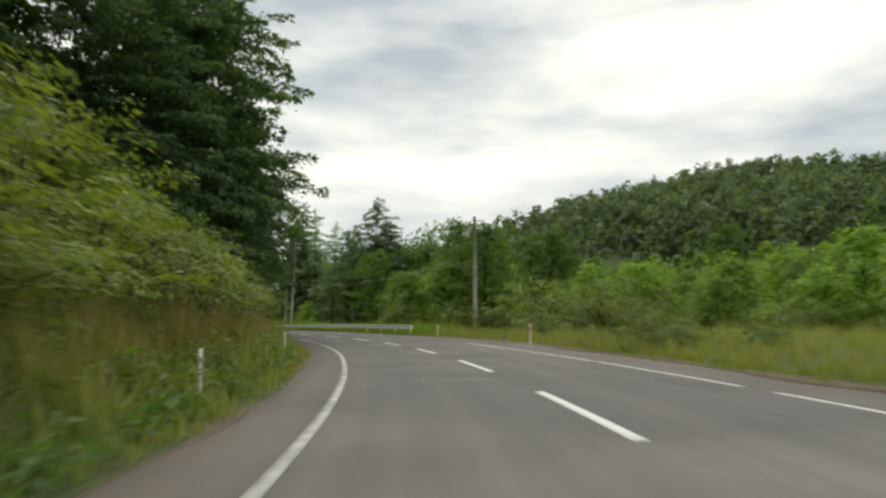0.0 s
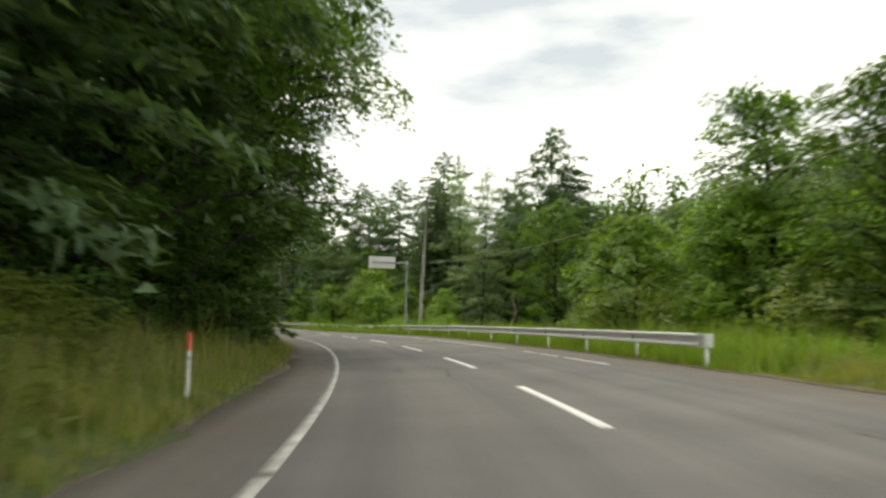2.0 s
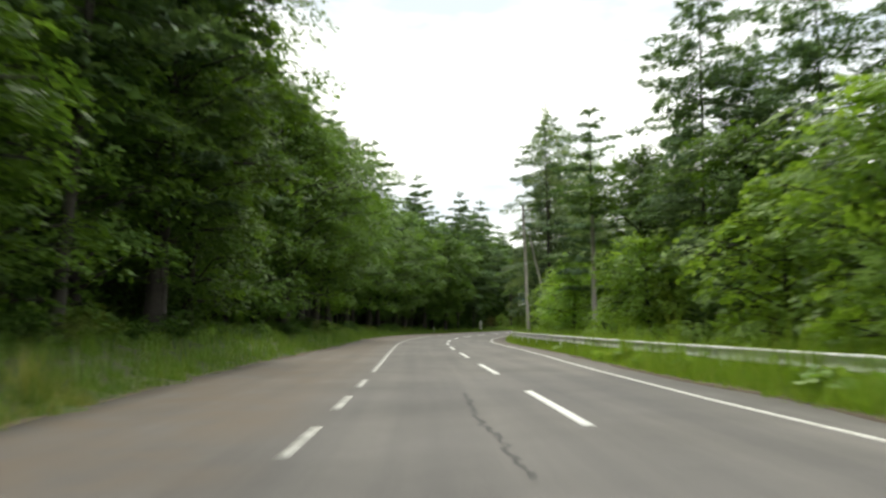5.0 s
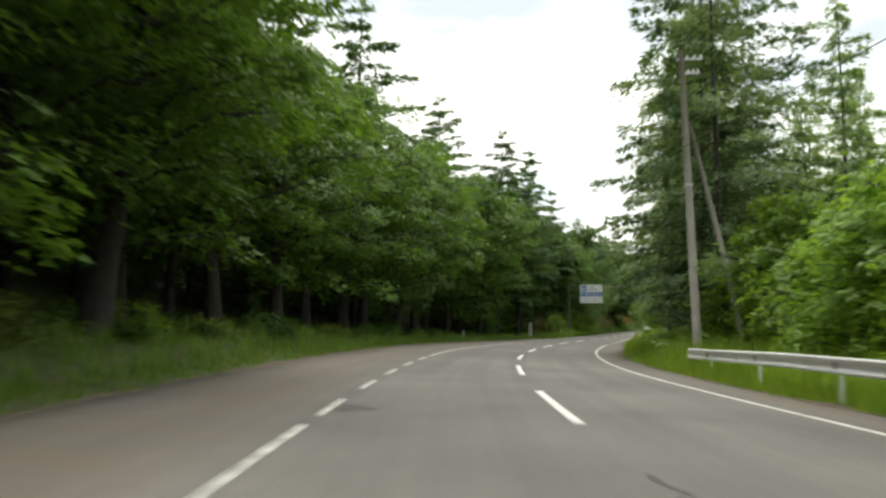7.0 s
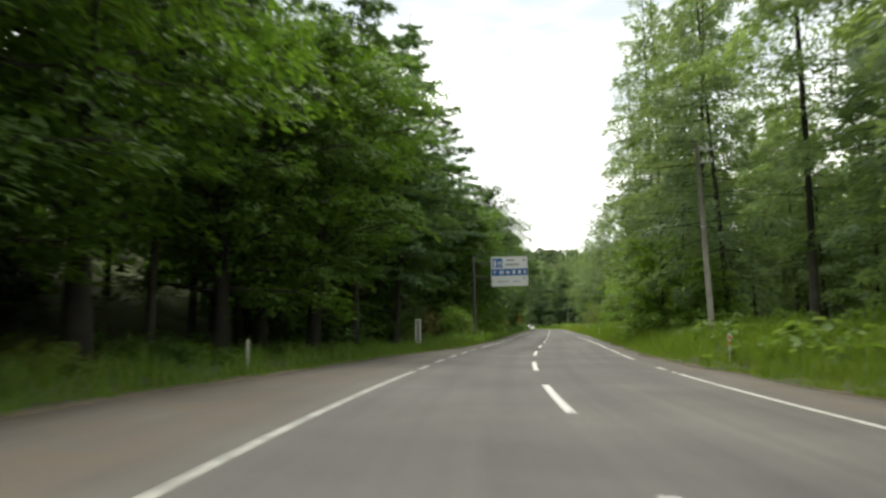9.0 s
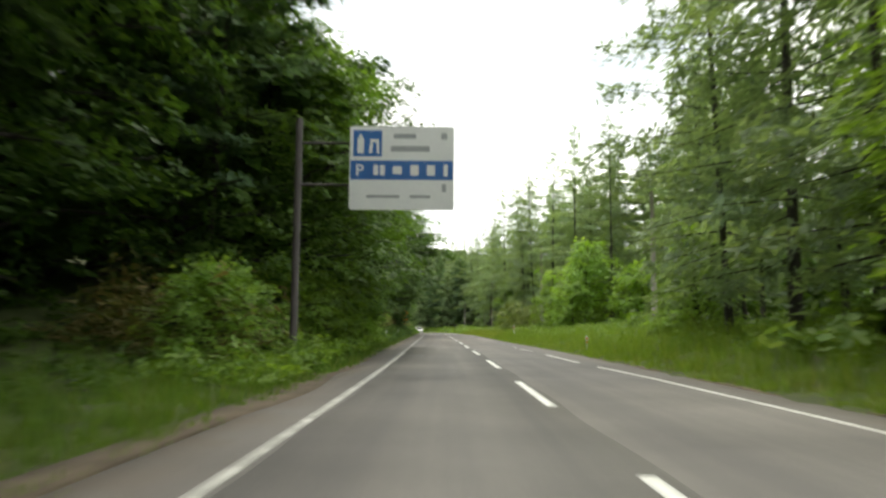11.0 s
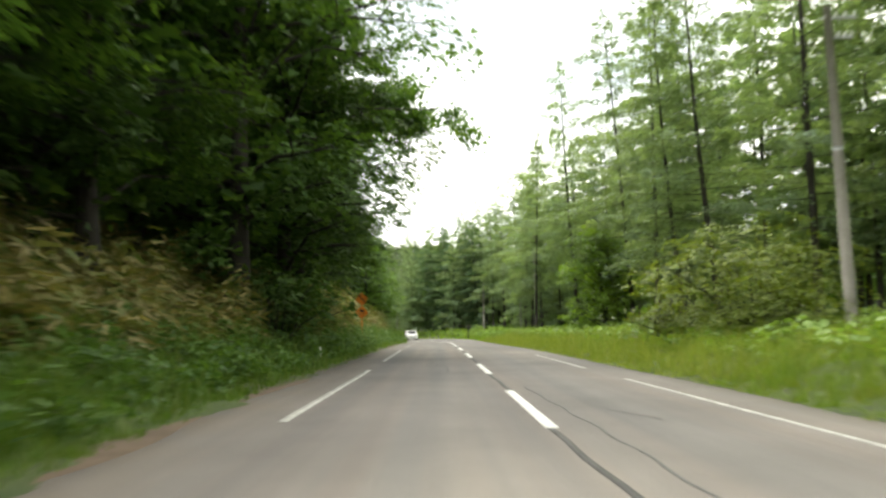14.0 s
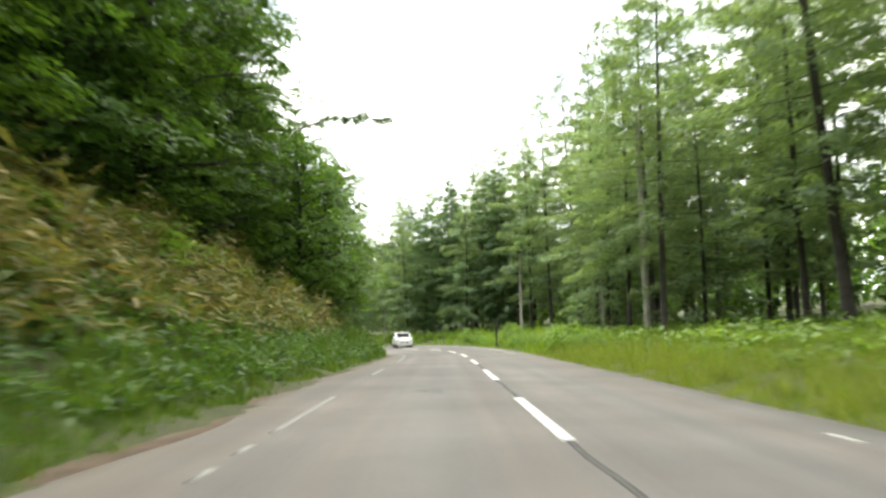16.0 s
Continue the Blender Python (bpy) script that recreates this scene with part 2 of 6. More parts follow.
CABLE_YELLOW = mottled("pale_yellow_cable", (0.27, 0.26, 0.14), (0.40, 0.38, 0.21), 2.0, 0.6)
WIRE = mottled("black_cable", (0.02, 0.02, 0.02), (0.04, 0.04, 0.04), 2.0, 0.6)

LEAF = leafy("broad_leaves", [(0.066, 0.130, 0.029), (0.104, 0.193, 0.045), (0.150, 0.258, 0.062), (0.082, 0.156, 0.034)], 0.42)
LEAF_BRIGHT = leafy("young_broad_leaves", [(0.125, 0.222, 0.042), (0.190, 0.315, 0.069), (0.255, 0.384, 0.099), (0.150, 0.258, 0.050)], 0.46)
# dark leaf greens, lowered further to paint in the forest's shade
LEAF_DARK = leafy("shade_darkened_leaves", [(0.042, 0.088, 0.025), (0.070, 0.138, 0.036), (0.112, 0.198, 0.051)], 0.38)
NEEDLE = leafy("dark_needles", [(0.076, 0.130, 0.076), (0.106, 0.178, 0.099), (0.144, 0.228, 0.126)], 0.36, 0.6)
NEEDLE_SOFT = leafy("larch_needles", [(0.155, 0.222, 0.156), (0.205, 0.286, 0.195), (0.255, 0.340, 0.238)], 0.46, 0.6)
# hill foliage greyed and lightened: distance haze put into the colour
HILL_NEEDLE = leafy("hazed_hillside_needles", [(0.092, 0.130, 0.092), (0.116, 0.162, 0.110), (0.142, 0.190, 0.124)], 0.36, 0.7)
HILL_LEAF = leafy("hazed_hillside_leaves", [(0.096, 0.150, 0.064), (0.126, 0.192, 0.076), (0.160, 0.228, 0.092)], 0.36, 0.7)
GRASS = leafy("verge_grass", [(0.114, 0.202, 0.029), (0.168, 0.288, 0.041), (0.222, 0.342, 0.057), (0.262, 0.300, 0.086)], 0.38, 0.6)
DRY_GRASS = leafy("seeding_grass", [(0.155, 0.212, 0.053), (0.225, 0.261, 0.082), (0.300, 0.268, 0.132), (0.125, 0.197, 0.045)], 0.36, 0.6)
SASA = leafy("withered_bamboo_grass", [(0.085, 0.135, 0.034), (0.175, 0.160, 0.072), (0.36, 0.295, 0.165), (0.100, 0.150, 0.042), (0.24, 0.195, 0.098), (0.13, 0.165, 0.05)], 0.3, 0.65)
TAN_GRASS = leafy("tan_seed_heads", [(0.30, 0.215, 0.105), (0.36, 0.255, 0.125), (0.24, 0.21, 0.085), (0.21, 0.23, 0.07)], 0.36, 0.6)
# the verge grass tones lowered: tree shade put into the colour
SHADE_DARKENED_GRASS = leafy("shade_darkened_grass", [(0.070, 0.136, 0.026), (0.108, 0.197, 0.037), (0.148, 0.241, 0.053), (0.175, 0.207, 0.073)], 0.34, 0.6)
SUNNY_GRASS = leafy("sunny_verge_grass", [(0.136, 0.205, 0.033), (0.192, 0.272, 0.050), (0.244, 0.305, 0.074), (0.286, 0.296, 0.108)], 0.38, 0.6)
BUTTERBUR = leafy("butterbur_leaves", [(0.170, 0.295, 0.082), (0.245, 0.379, 0.121), (0.320, 0.443, 0.191)], 0.35, 0.6)
BUSH_OLIVE = leafy("olive_bush_leaves", [(0.118, 0.174, 0.040), (0.177, 0.238, 0.058), (0.237, 0.285, 0.082)], 0.38)


def ground_material():
    m, n, k, b = material("grassy_ground", 0.95)
    big, mid, fine = noise_node(n, k, 0.05, 4.0), noise_node(n, k, 0.6, 5.0), noise_node(n, k, 14, 4.0)
    col = ramp_of(n, k, mid, (0.040, 0.066, 0.018), (0.082, 0.112, 0.030))
    col = mix_node(n, k, col, (0.075, 0.066, 0.034), ramp_of(n, k, big, (0.0, 0.0, 0.0), (0.7, 0.7, 0.7)))
    col = mix_node(n, k, col, ramp_of(n, k, fine, (0.6, 0.6, 0.6), (1.3, 1.3, 1.2)), 0.7, "MULTIPLY")
    k.new(col, b.inputs["Base Color"])
    bump(n, k, b, fine.outputs["Fac"], 0.6, 0.05)
    return m


GROUND = ground_material()

# ---- the road's line: bend and grade every 10 m and 20 m, from 20 m before the origin ----
BEND = [0.0058, 0.00586, 0.00593, 0.00583, 0.00551, 0.00648, 0.00624, 0.00573, 0.00531, 0.00533, 0.00599, 0.00501, 0.00219, 0.00046,
        -0.00006, -0.00122, -0.00326, -0.00567, -0.00649, -0.00621, -0.00493, -0.00386, -0.00327, -0.00107, 0.00056, 0.00072, 0.00039,
        -0.0003, 0.00035, 0.00026, -0.00017, 0.0, 0.00019, 0.00021, -0.00029, -0.00034, 0.00062, 0.0026, 0.0065, 0.012, 0.014, 0.014, 0.014]
GRADE = [-0.0051, -0.0065, -0.0061, -0.0041, -0.0045, -0.0045, -0.0078, -0.0013, -0.0029, 0.0001, 0.0017, 0.0067, 0.0066, 0.0083,
         0.0067, 0.0082, 0.0097, 0.0039, -0.0006, -0.0023, -0.002, -0.002]
STEP = 0.5
RS = np.arange(-80.0, 440.1, STEP)
bend = np.interp(RS, -20 + 10 * np.arange(len(BEND)), BEND)
RH = np.concatenate([[0], np.cumsum((bend[1:] + bend[:-1]) / 2 * STEP)])
RH -= np.interp(0, RS, RH)
mid_h = (RH[1:] + RH[:-1]) / 2
RX = np.concatenate([[0], np.cumsum(-np.sin(mid_h) * STEP)])
RY = np.concatenate([[0], np.cumsum(np.cos(mid_h) * STEP)])
grade = np.interp(RS, -20 + 20 * np.arange(len(GRADE)), GRADE)
RZ = np.concatenate([[0], np.cumsum((grade[1:] + grade[:-1]) / 2 * STEP)])
for line in (RX, RY, RZ):
    line -= np.interp(0, RS, line)


def crossfall(s, off):
    """The road leans into its bends."""
    return 5.0 * np.interp(s, RS, bend) * np.clip(off, -9, 9)


def on_road(s, off, z=0.0):
    """The place at s metres along the centre line, off metres to the right of it, z above it (arrays too)."""
    h = np.interp(s, RS, RH)
    return (np.interp(s, RS, RX) + off * np.cos(h), np.interp(s, RS, RY) + off * np.sin(h), np.interp(s, RS, RZ) + crossfall(s, off) + z)


def heading(s):
    return float(np.interp(s, RS, RH))


def table(rows):
    xs, ys = zip(*rows)
    return lambda s: np.interp(s, xs, ys)


verge_left = table([(-80, -4.75), (10, -4.7), (30, -4.8), (62, -4.9), (67, -4.97), (77, -5.7), (90, -7.2), (99, -7.4), (115, -7.7), (128, -7.1),
                    (136, -6.7), (161, -6.8), (170, -7.1), (181, -7.08), (188, -6.3), (197, -5.65), (204, -5.0), (211, -4.3), (231, -4.35),
                    (260, -4.6), (296, -4.66), (440, -4.7)])
verge_right = table([(-80, 4.7), (8, 4.6), (18, 4.9), (25, 5.4), (36, 5.4), (43, 4.7), (50, 5.0), (62, 4.95), (70, 4.85), (82, 4.4), (91, 3.8),
                     (100, 3.65), (115, 4.15), (128, 4.7), (142, 5.0), (153, 5.0), (160, 5.0), (166, 4.85), (175, 5.1), (182, 5.4), (190, 5.1), (200, 4.6), (226, 4.2), (248, 4.3),
                     (262, 3.85), (292, 3.85), (322, 3.4), (440, 3.5)])
line_right = table([(-80, 3.17), (21, 3.2), (48, 3.38), (60, 3.36), (64, 3.26), (80, 3.14), (91, 2.85), (97, 2.58), (103, 2.6), (114, 2.95), (122, 3.3), (136, 3.65),
                    (147, 3.63), (155, 3.5), (181, 3.53), (204, 3.57), (226, 3.2), (233, 2.9), (240, 2.82), (250, 2.74), (260, 2.89), (272, 2.81), (287, 2.75), (300, 2.7), (440, 2.85)])
line_left = table([(-80, -3.28), (3, -3.32), (17, -3.42), (32, -3.38), (38, -3.3), (57, -3.35), (85, -3.38), (100, -3.29), (113, -3.26), (132, -3.25),
                   (150, -3.33), (160, -3.45), (168, -3.6), (175, -3.42), (180, -3.35), (190, -3.2), (230, -3.27), (250, -3.26), (260, -3.29), (290, -3.22), (320, -3.28), (440, -3.3)])

OUT = np.array([-3.0, 0.0, 0.9, 2.0, 4.0, 7.0, 12.0, 20.0, 40.0, 80.0])
LEFT_BANK = [(-80, (-.14, -.06, .16, 1.1, 2.9, 5.0, 7.5, 9.0, 12, 16)), (18, (-.14, -.06, .16, 1.0, 2.7, 4.7, 7.2, 9.0, 12, 16)),
             (36, (-.14, -.06, .20, .7, 1.6, 2.8, 4.4, 6.0, 10, 16)), (50, (-.14, -.06, .10, .45, .9, 1.6, 2.6, 4.0, 9, 16)),
             (90, (-.14, -.06, .12, .55, 1.0, 1.4, 2.4, 5.0, 13, 24)), (130, (-.14, -.06, .12, .55, 1.0, 1.5, 4.0, 9.5, 26, 46)),
             (180, (-.14, -.06, .02, .12, .3, .6, 2.6, 9.0, 26, 46)), (215, (-.14, -.06, -.06, -.1, -.12, .2, 1.2, 3.5, 9, 18)),
             (235, (-.14, -.06, .15, .5, 1.3, 2.4, 3.5, 4.5, 7, 12)), (300, (-.14, -.06, .20, .7, 1.8, 3.4, 4.8, 5.5, 8, 12)),
             (319, (-.14, -.06, .25, 1.05, 2.7, 4.6, 6.0, 6.6, 8.5, 12)), (345, (-.14, -.06, .25, 1.1, 2.7, 4.7, 6.3, 7.0, 9, 12)), (368, (-.14, -.06, .30, 1.0, 2.0, 3.2, 4.4, 5.2, 7, 9)), (384, (-.14, -.06, .2, .6, 1.1, 1.7, 2.2, 2.8, 4, 6)), (400, (-.14, -.06, .10, .5, 1.0, 1.6, 2.0, 2.5, 4, 6))]
RIGHT_BANK = [(-80, (-.14, -.06, .0, .05, .05, .0, -.1, .0, 1.0, 3)), (42, (-.14, -.06, .0, .1, .15, .2, .2, .3, 1.0, 3)),
              (60, (-.14, -.06, .03, .1, .1, .1, .2, .6, 2, 5)), (150, (-.14, -.06, .05, .15, .2, .3, .4, .8, 2, 5)),
              (165, (-.14, -.06, .16, .55, .9, 1.1, 1.2, 1.4, 2, 4)), (250, (-.14, -.06, .14, .50, .85, 1.0, 1.1, 1.4, 2, 4)),
              (300, (-.14, -.06, .10, .35, .55, .7, .9, 1.2, 2, 4)), (440, (-.14, -.06, .10, .35, .6, .8, 1.0, 1.3, 2, 4))]


def bank(rows, s, d):
    keys = np.array([k for k, _ in rows], float)
    prof = np.array([p for _, p in rows])
    i = np.clip(np.searchsorted(keys, s) - 1, 0, len(keys) - 2)
    f = np.clip((s - keys[i]) / (keys[i + 1] - keys[i]), 0, 1)
    j = np.clip(np.searchsorted(OUT, d) - 1, 0, len(OUT) - 2)
    g = np.clip((d - OUT[j]) / (OUT[j + 1] - OUT[j]), 0, 1)
    lo = prof[i, j] * (1 - g) + prof[i, j + 1] * g
    hi = prof[i + 1, j] * (1 - g) + prof[i + 1, j + 1] * g
    return lo * (1 - f) + hi * f


def rise(s, off):
    """The ground's height above the road at s, off."""
    s, off = np.asarray(s, float), np.asarray(off, float)
    left = bank(LEFT_BANK, s, verge_left(s) - off)
    right = bank(RIGHT_BANK, s, off - verge_right(s))
    z = np.where(off < 0, left, right)
    beyond = np.where(off < 0, verge_left(s) - off, off - verge_right(s))
    lumps = 0.10 * np.sin(s * 0.9 + off * 0.7) * np.sin(s * 0.37 - off * 1.1) + 0.06 * np.sin(s * 2.1 + 1.3 * off)
    return z + lumps * np.clip(beyond / 3, 0, 1)


# hills beyond the road: x, y, height, spread
HILLS = [(135, 265, 38, 85), (-262, 960, 71, 160), (240, 480, 40, 120), (-230, 250, 45, 85), (-190, 60, 40, 70)]


def nearest(x, y):
    """s and off of the road point nearest to x, y (arrays)."""
    x, y = np.asarray(x, float).ravel(), np.asarray(y, float).ravel()
    s, off = np.empty_like(x), np.empty_like(x)
    px, py, ps, ph = RX[::4], RY[::4], RS[::4], RH[::4]
    for a in range(0, len(x), 4000):
        b = slice(a, a + 4000)
        i = ((x[b, None] - px) ** 2 + (y[b, None] - py) ** 2).argmin(1)
        dx, dy = x[b] - px[i], y[b] - py[i]
        along = np.clip(-np.sin(ph[i]) * dx + np.cos(ph[i]) * dy, -2, 2)
        s[b], off[b] = ps[i] + along, np.cos(ph[i]) * dx + np.sin(ph[i]) * dy
        far = np.hypot(dx, dy)
        off[b] = np.where(far > np.abs(off[b]) + 3, np.where(off[b] < 0, -far, far), off[b])
    return s, off


def ground_height(x, y):
    s, off = nearest(x, y)
    z = np.interp(s, RS, RZ) + crossfall(s, off) + rise(s, off)
    away = np.clip((np.abs(off) - 35) / 70, 0, 1)
    for hx, hy, top, wide in HILLS:
        z += top * np.exp(-0.5 * ((np.ravel(x) - hx) ** 2 + (np.ravel(y) - hy) ** 2) / wide**2) * away**1.5
    return z


# ---- building helpers ----
def fast_mesh(name, verts, faces, mat, smooth=False, uv=None):
    """A mesh from an array of places and an array of corner numbers, all faces with as many corners."""
    verts, faces = np.asarray(verts, np.float32), np.asarray(faces, np.int32)
    me = bpy.data.meshes.new(name)
    me.vertices.add(len(verts))
    me.vertices.foreach_set("co", verts.ravel())
    me.loops.add(faces.size)
    me.loops.foreach_set("vertex_index", faces.ravel())
    me.polygons.add(len(faces))
    me.polygons.foreach_set("loop_start", np.arange(0, faces.size, faces.shape[1], dtype=np.int32))
    if smooth:
        me.polygons.foreach_set("use_smooth", np.ones(len(faces), bool))
    me.update(calc_edges=True)
    if uv is not None:
        layer = me.uv_layers.new(name="UVMap")
        layer.data.foreach_set("uv", np.asarray(uv, np.float32)[faces.ravel()].ravel())
    me.validate()
    me.materials.append(mat)
    return me


def thing(name, label, category, m=None, group=""):
    ob = new(name)
    ob.empty_display_size = 0.3
    if m is not None:
        ob.matrix_world = m
    return tagged(ob, label, category, group)


def part(name, bm, mat, parent, label=""):
    me = bpy.data.meshes.new(name)
    bm.normal_update()
    bm.to_mesh(me)
    bm.free()
    me.materials.append(mat)
    ob = new(name, me)
    ob.parent = parent
    return tagged(ob, label)


def mesh_part(name, me, parent, label=""):
    ob = new(name, me)
    ob.parent = parent
    return tagged(ob, label)


def box(size, at=(0, 0, 0), turn=None, bevel=0.0, bm=None):
    bm = bm or bmesh.new()
    m = Matrix.Translation(at) @ (turn or Matrix.Identity(4)) @ Matrix.Diagonal((*size, 1))
    made = bmesh.ops.create_cube(bm, size=1, matrix=m)
    if bevel:
        edges = list({e for v in made["verts"] for e in v.link_edges})
        bmesh.ops.bevel(bm, geom=edges, offset=bevel, segments=2, affect="EDGES", profile=0.5)
    return bm


def tube(points, radii, sides=8, bm=None, cap=True):
    """A tube along a line of points, with a radius at each."""
    bm = bm or bmesh.new()
    points = [Vector(p) for p in points]
    rings = []
    for i, p in enumerate(points):
        way = (points[min(i + 1, len(points) - 1)] - points[max(i - 1, 0)]).normalized()
        side = way.cross(Vector((0, 0, 1)) if abs(way.z) < 0.9 else Vector((1, 0, 0))).normalized()
        up = side.cross(way)
        rings.append([bm.verts.new(p + radii[i] * (math.cos(a) * side + math.sin(a) * up))
                      for a in (2 * math.pi * j / sides for j in range(sides))])
    for a, b in zip(rings, rings[1:]):
        for j in range(sides):
            bm.faces.new((a[j], a[(j + 1) % sides], b[(j + 1) % sides], b[j])).smooth = True
    if cap:
        bm.faces.new(rings[0])
        bm.faces.new(list(reversed(rings[-1])))
    return bm


def plate(outline, depth, bm=None):
    """A plate in the x-z plane with the given outline, its front at y = 0 and its back at y = depth."""
    bm = bm or bmesh.new()
    front = [bm.verts.new((x, 0, z)) for x, z in outline]
    back = [bm.verts.new((x, depth, z)) for x, z in outline]
    bm.faces.new(front)
    bm.faces.new(list(reversed(back)))
    for i in range(len(front)):
        j = (i + 1) % len(front)
        bm.faces.new((front[j], front[i], back[i], back[j]))
    bmesh.ops.recalc_face_normals(bm, faces=bm.faces)
    return bm


def at_road(s, off, z=None, turn=0.0, sink=0.0):
    """A pose on the ground at s, off (or z above the road), facing along the road plus turn degrees."""
    x, y, zz = standing(s, off, sink) if z is None else on_road(s, off, z)
    return pose(float(x), float(y), float(zz), 0, 0, math.degrees(heading(s)) + turn)


def at_level(s, off, turn=0.0):
    """A pose level with the road's centre line at s, off metres beside it."""
    x, y, _ = on_road(s, off)
    return pose(float(x), float(y), float(np.interp(s, RS, RZ)), 0, 0, math.degrees(heading(s)) + turn)


# ---- ground: one sheet, fine along the road and wider towards the horizon ----
def spread(lo, hi, step, reach):
    inner = np.arange(lo, hi + step / 2, step)
    grow, d = [], step
    while sum(grow) < reach:
        d *= 1.22
        grow.append(d)
    g = np.cumsum(grow)
    return np.concatenate([(lo - g)[::-1], inner, hi + g])


gx, gy = spread(-160, 60, 1.5, 2500), spread(-70, 420, 1.5, 2500)
GX, GY = np.meshgrid(gx, gy)
gz = ground_height(GX, GY)
nx, ny = len(gx), len(gy)
idx = np.arange(nx * ny).reshape(ny, nx)
quads = np.stack([idx[:-1, :-1], idx[:-1, 1:], idx[1:, 1:], idx[1:, :-1]], -1).reshape(-1, 4)
tagged(new("ground", fast_mesh("ground", np.stack([GX.ravel(), GY.ravel(), gz], -1), quads, GROUND, True)),
       "grassy earth verges, banks and wooded hills beside the road", "ground", kind="structure")

SHEET = gz.reshape(ny, nx)


def sheet_height(x, y):
    """The height of the ground sheet as built."""
    x, y = np.asarray(x, float), np.asarray(y, float)
    i, j = np.clip(np.searchsorted(gx, x) - 1, 0, nx - 2), np.clip(np.searchsorted(gy, y) - 1, 0, ny - 2)
    u, v = (x - gx[i]) / (gx[i + 1] - gx[i]), (y - gy[j]) / (gy[j + 1] - gy[j])
    return SHEET[j, i] * (1 - u) * (1 - v) + SHEET[j, i + 1] * u * (1 - v) + SHEET[j + 1, i] * (1 - u) * v + SHEET[j + 1, i + 1] * u * v


def standing(s, off, sink=0.0):
    x, y, _ = on_road(s, off)
    return x, y, sheet_height(x, y) - sink


# ---- road: asphalt with its shoulders ----
road_s = np.arange(-70, 431, 1.0)
lanes = 15


def ribbon(s, inner, outer, z, cols=2):
    """Places, faces and map of a strip along the road between two offsets."""
    f = np.linspace(0, 1, cols)
    off = inner[:, None] * (1 - f) + outer[:, None] * f
    ss = np.repeat(s[:, None], cols, 1)
    x, y, zz = on_road(ss, off, z)
    i = np.arange(len(s) * cols).reshape(len(s), cols)
    q = np.stack([i[:-1, :-1], i[:-1, 1:], i[1:, 1:], i[1:, :-1]], -1).reshape(-1, 4)
    return np.stack([x, y, zz], -1).reshape(-1, 3), q, np.stack([off.ravel(), ss.ravel()], -1)


def slab(name, s, inner, outer, top, bottom, mat, cols=2):
    """A strip with thickness: its top and its two side faces."""
    v, q, uv = ribbon(s, inner, outer, top, cols)
    lo, _, uv2 = ribbon(s, inner, outer, bottom, cols)
    n = len(v)
    i = np.arange(n).reshape(len(s), cols)
    left = np.stack([i[:-1, 0], i[1:, 0], i[1:, 0] + n, i[:-1, 0] + n], -1)
    right = np.stack([i[1:, -1], i[:-1, -1], i[:-1, -1] + n, i[1:, -1] + n], -1)
    ends = np.concatenate([np.stack([i[0, 1:], i[0, :-1], i[0, :-1] + n, i[0, 1:] + n], -1),
                           np.stack([i[-1, :-1], i[-1, 1:], i[-1, 1:] + n, i[-1, :-1] + n], -1)])
    return fast_mesh(name, np.concatenate([v, lo]), np.concatenate([q, left, right, ends]), mat, False, np.concatenate([uv, uv2]))


rng = np.random.default_rng(7)
ragged = lambda n, a, k=5: np.convolve(np.interp(np.arange(n), np.arange(0, n + k, k), rng.normal(0, 1.3 * a, len(np.arange(0, n + k, k)))), np.ones(5) / 5, "same")  # noqa: E731
road = new("road", slab("road", road_s, verge_left(road_s) + ragged(len(road_s), 0.10), verge_right(road_s) + ragged(len(road_s), 0.10), 0.0, -0.3, ASPHALT, lanes))
tagged(road, "worn grey two-lane asphalt road with dusty brown shoulders", "road", kind="structure")


def stripe(name, s0, s1, off, wide, mat, label="", lift=0.005):
    n = max(2, int((s1 - s0) / 0.5) + 1)
    s = np.linspace(s0, s1, n)
    o = off(s) if callable(off) else np.full(n, off)
    mesh_part(name, slab(name, s, o - wide / 2, o + wide / 2, lift, -0.002, mat), road, label)


# centre line: 5 m dashes, 5 m apart
for i in range(-6, 42):
    stripe("centre_dash", 10 * i, 10 * i + 5, 0.0, 0.155, WHITE_PAINT, "white centre line dash" if i == -6 else "")
# edge line on the near side: whole lengths and short dashes where the shoulder widens
for a, b in [(-70, 10.8), (11, 38), (38.2, 89)] + [(90 + 4.1 * i, 92.2 + 4.1 * i) for i in range(5)] + [(111.5, 139.2)] \
        + [(140.1 + 4 * i, 142.2 + 4 * i) for i in range(5)] + [(159.3, 189.2)] + [(190.1 + 4 * i, 192.1 + 4 * i) for i in range(5)] + [(211, 244)]:
    stripe("edge_line", a, b, line_left, 0.15, OLD_PAINT)
for a, b in [(245, 247.2), (247.9, 249.6), (250.6, 259.2), (260.8, 276), (281, 292.5), (298, 312), (318.2, 318.8), (319.5, 320.1), (321, 326), (333, 337), (345, 420)]:
    stripe("edge_line", a, b, line_left, 0.10 if a > 314 else 0.13, FADED_PAINT if a > 314 else OLD_PAINT, "rubbed white edge line")
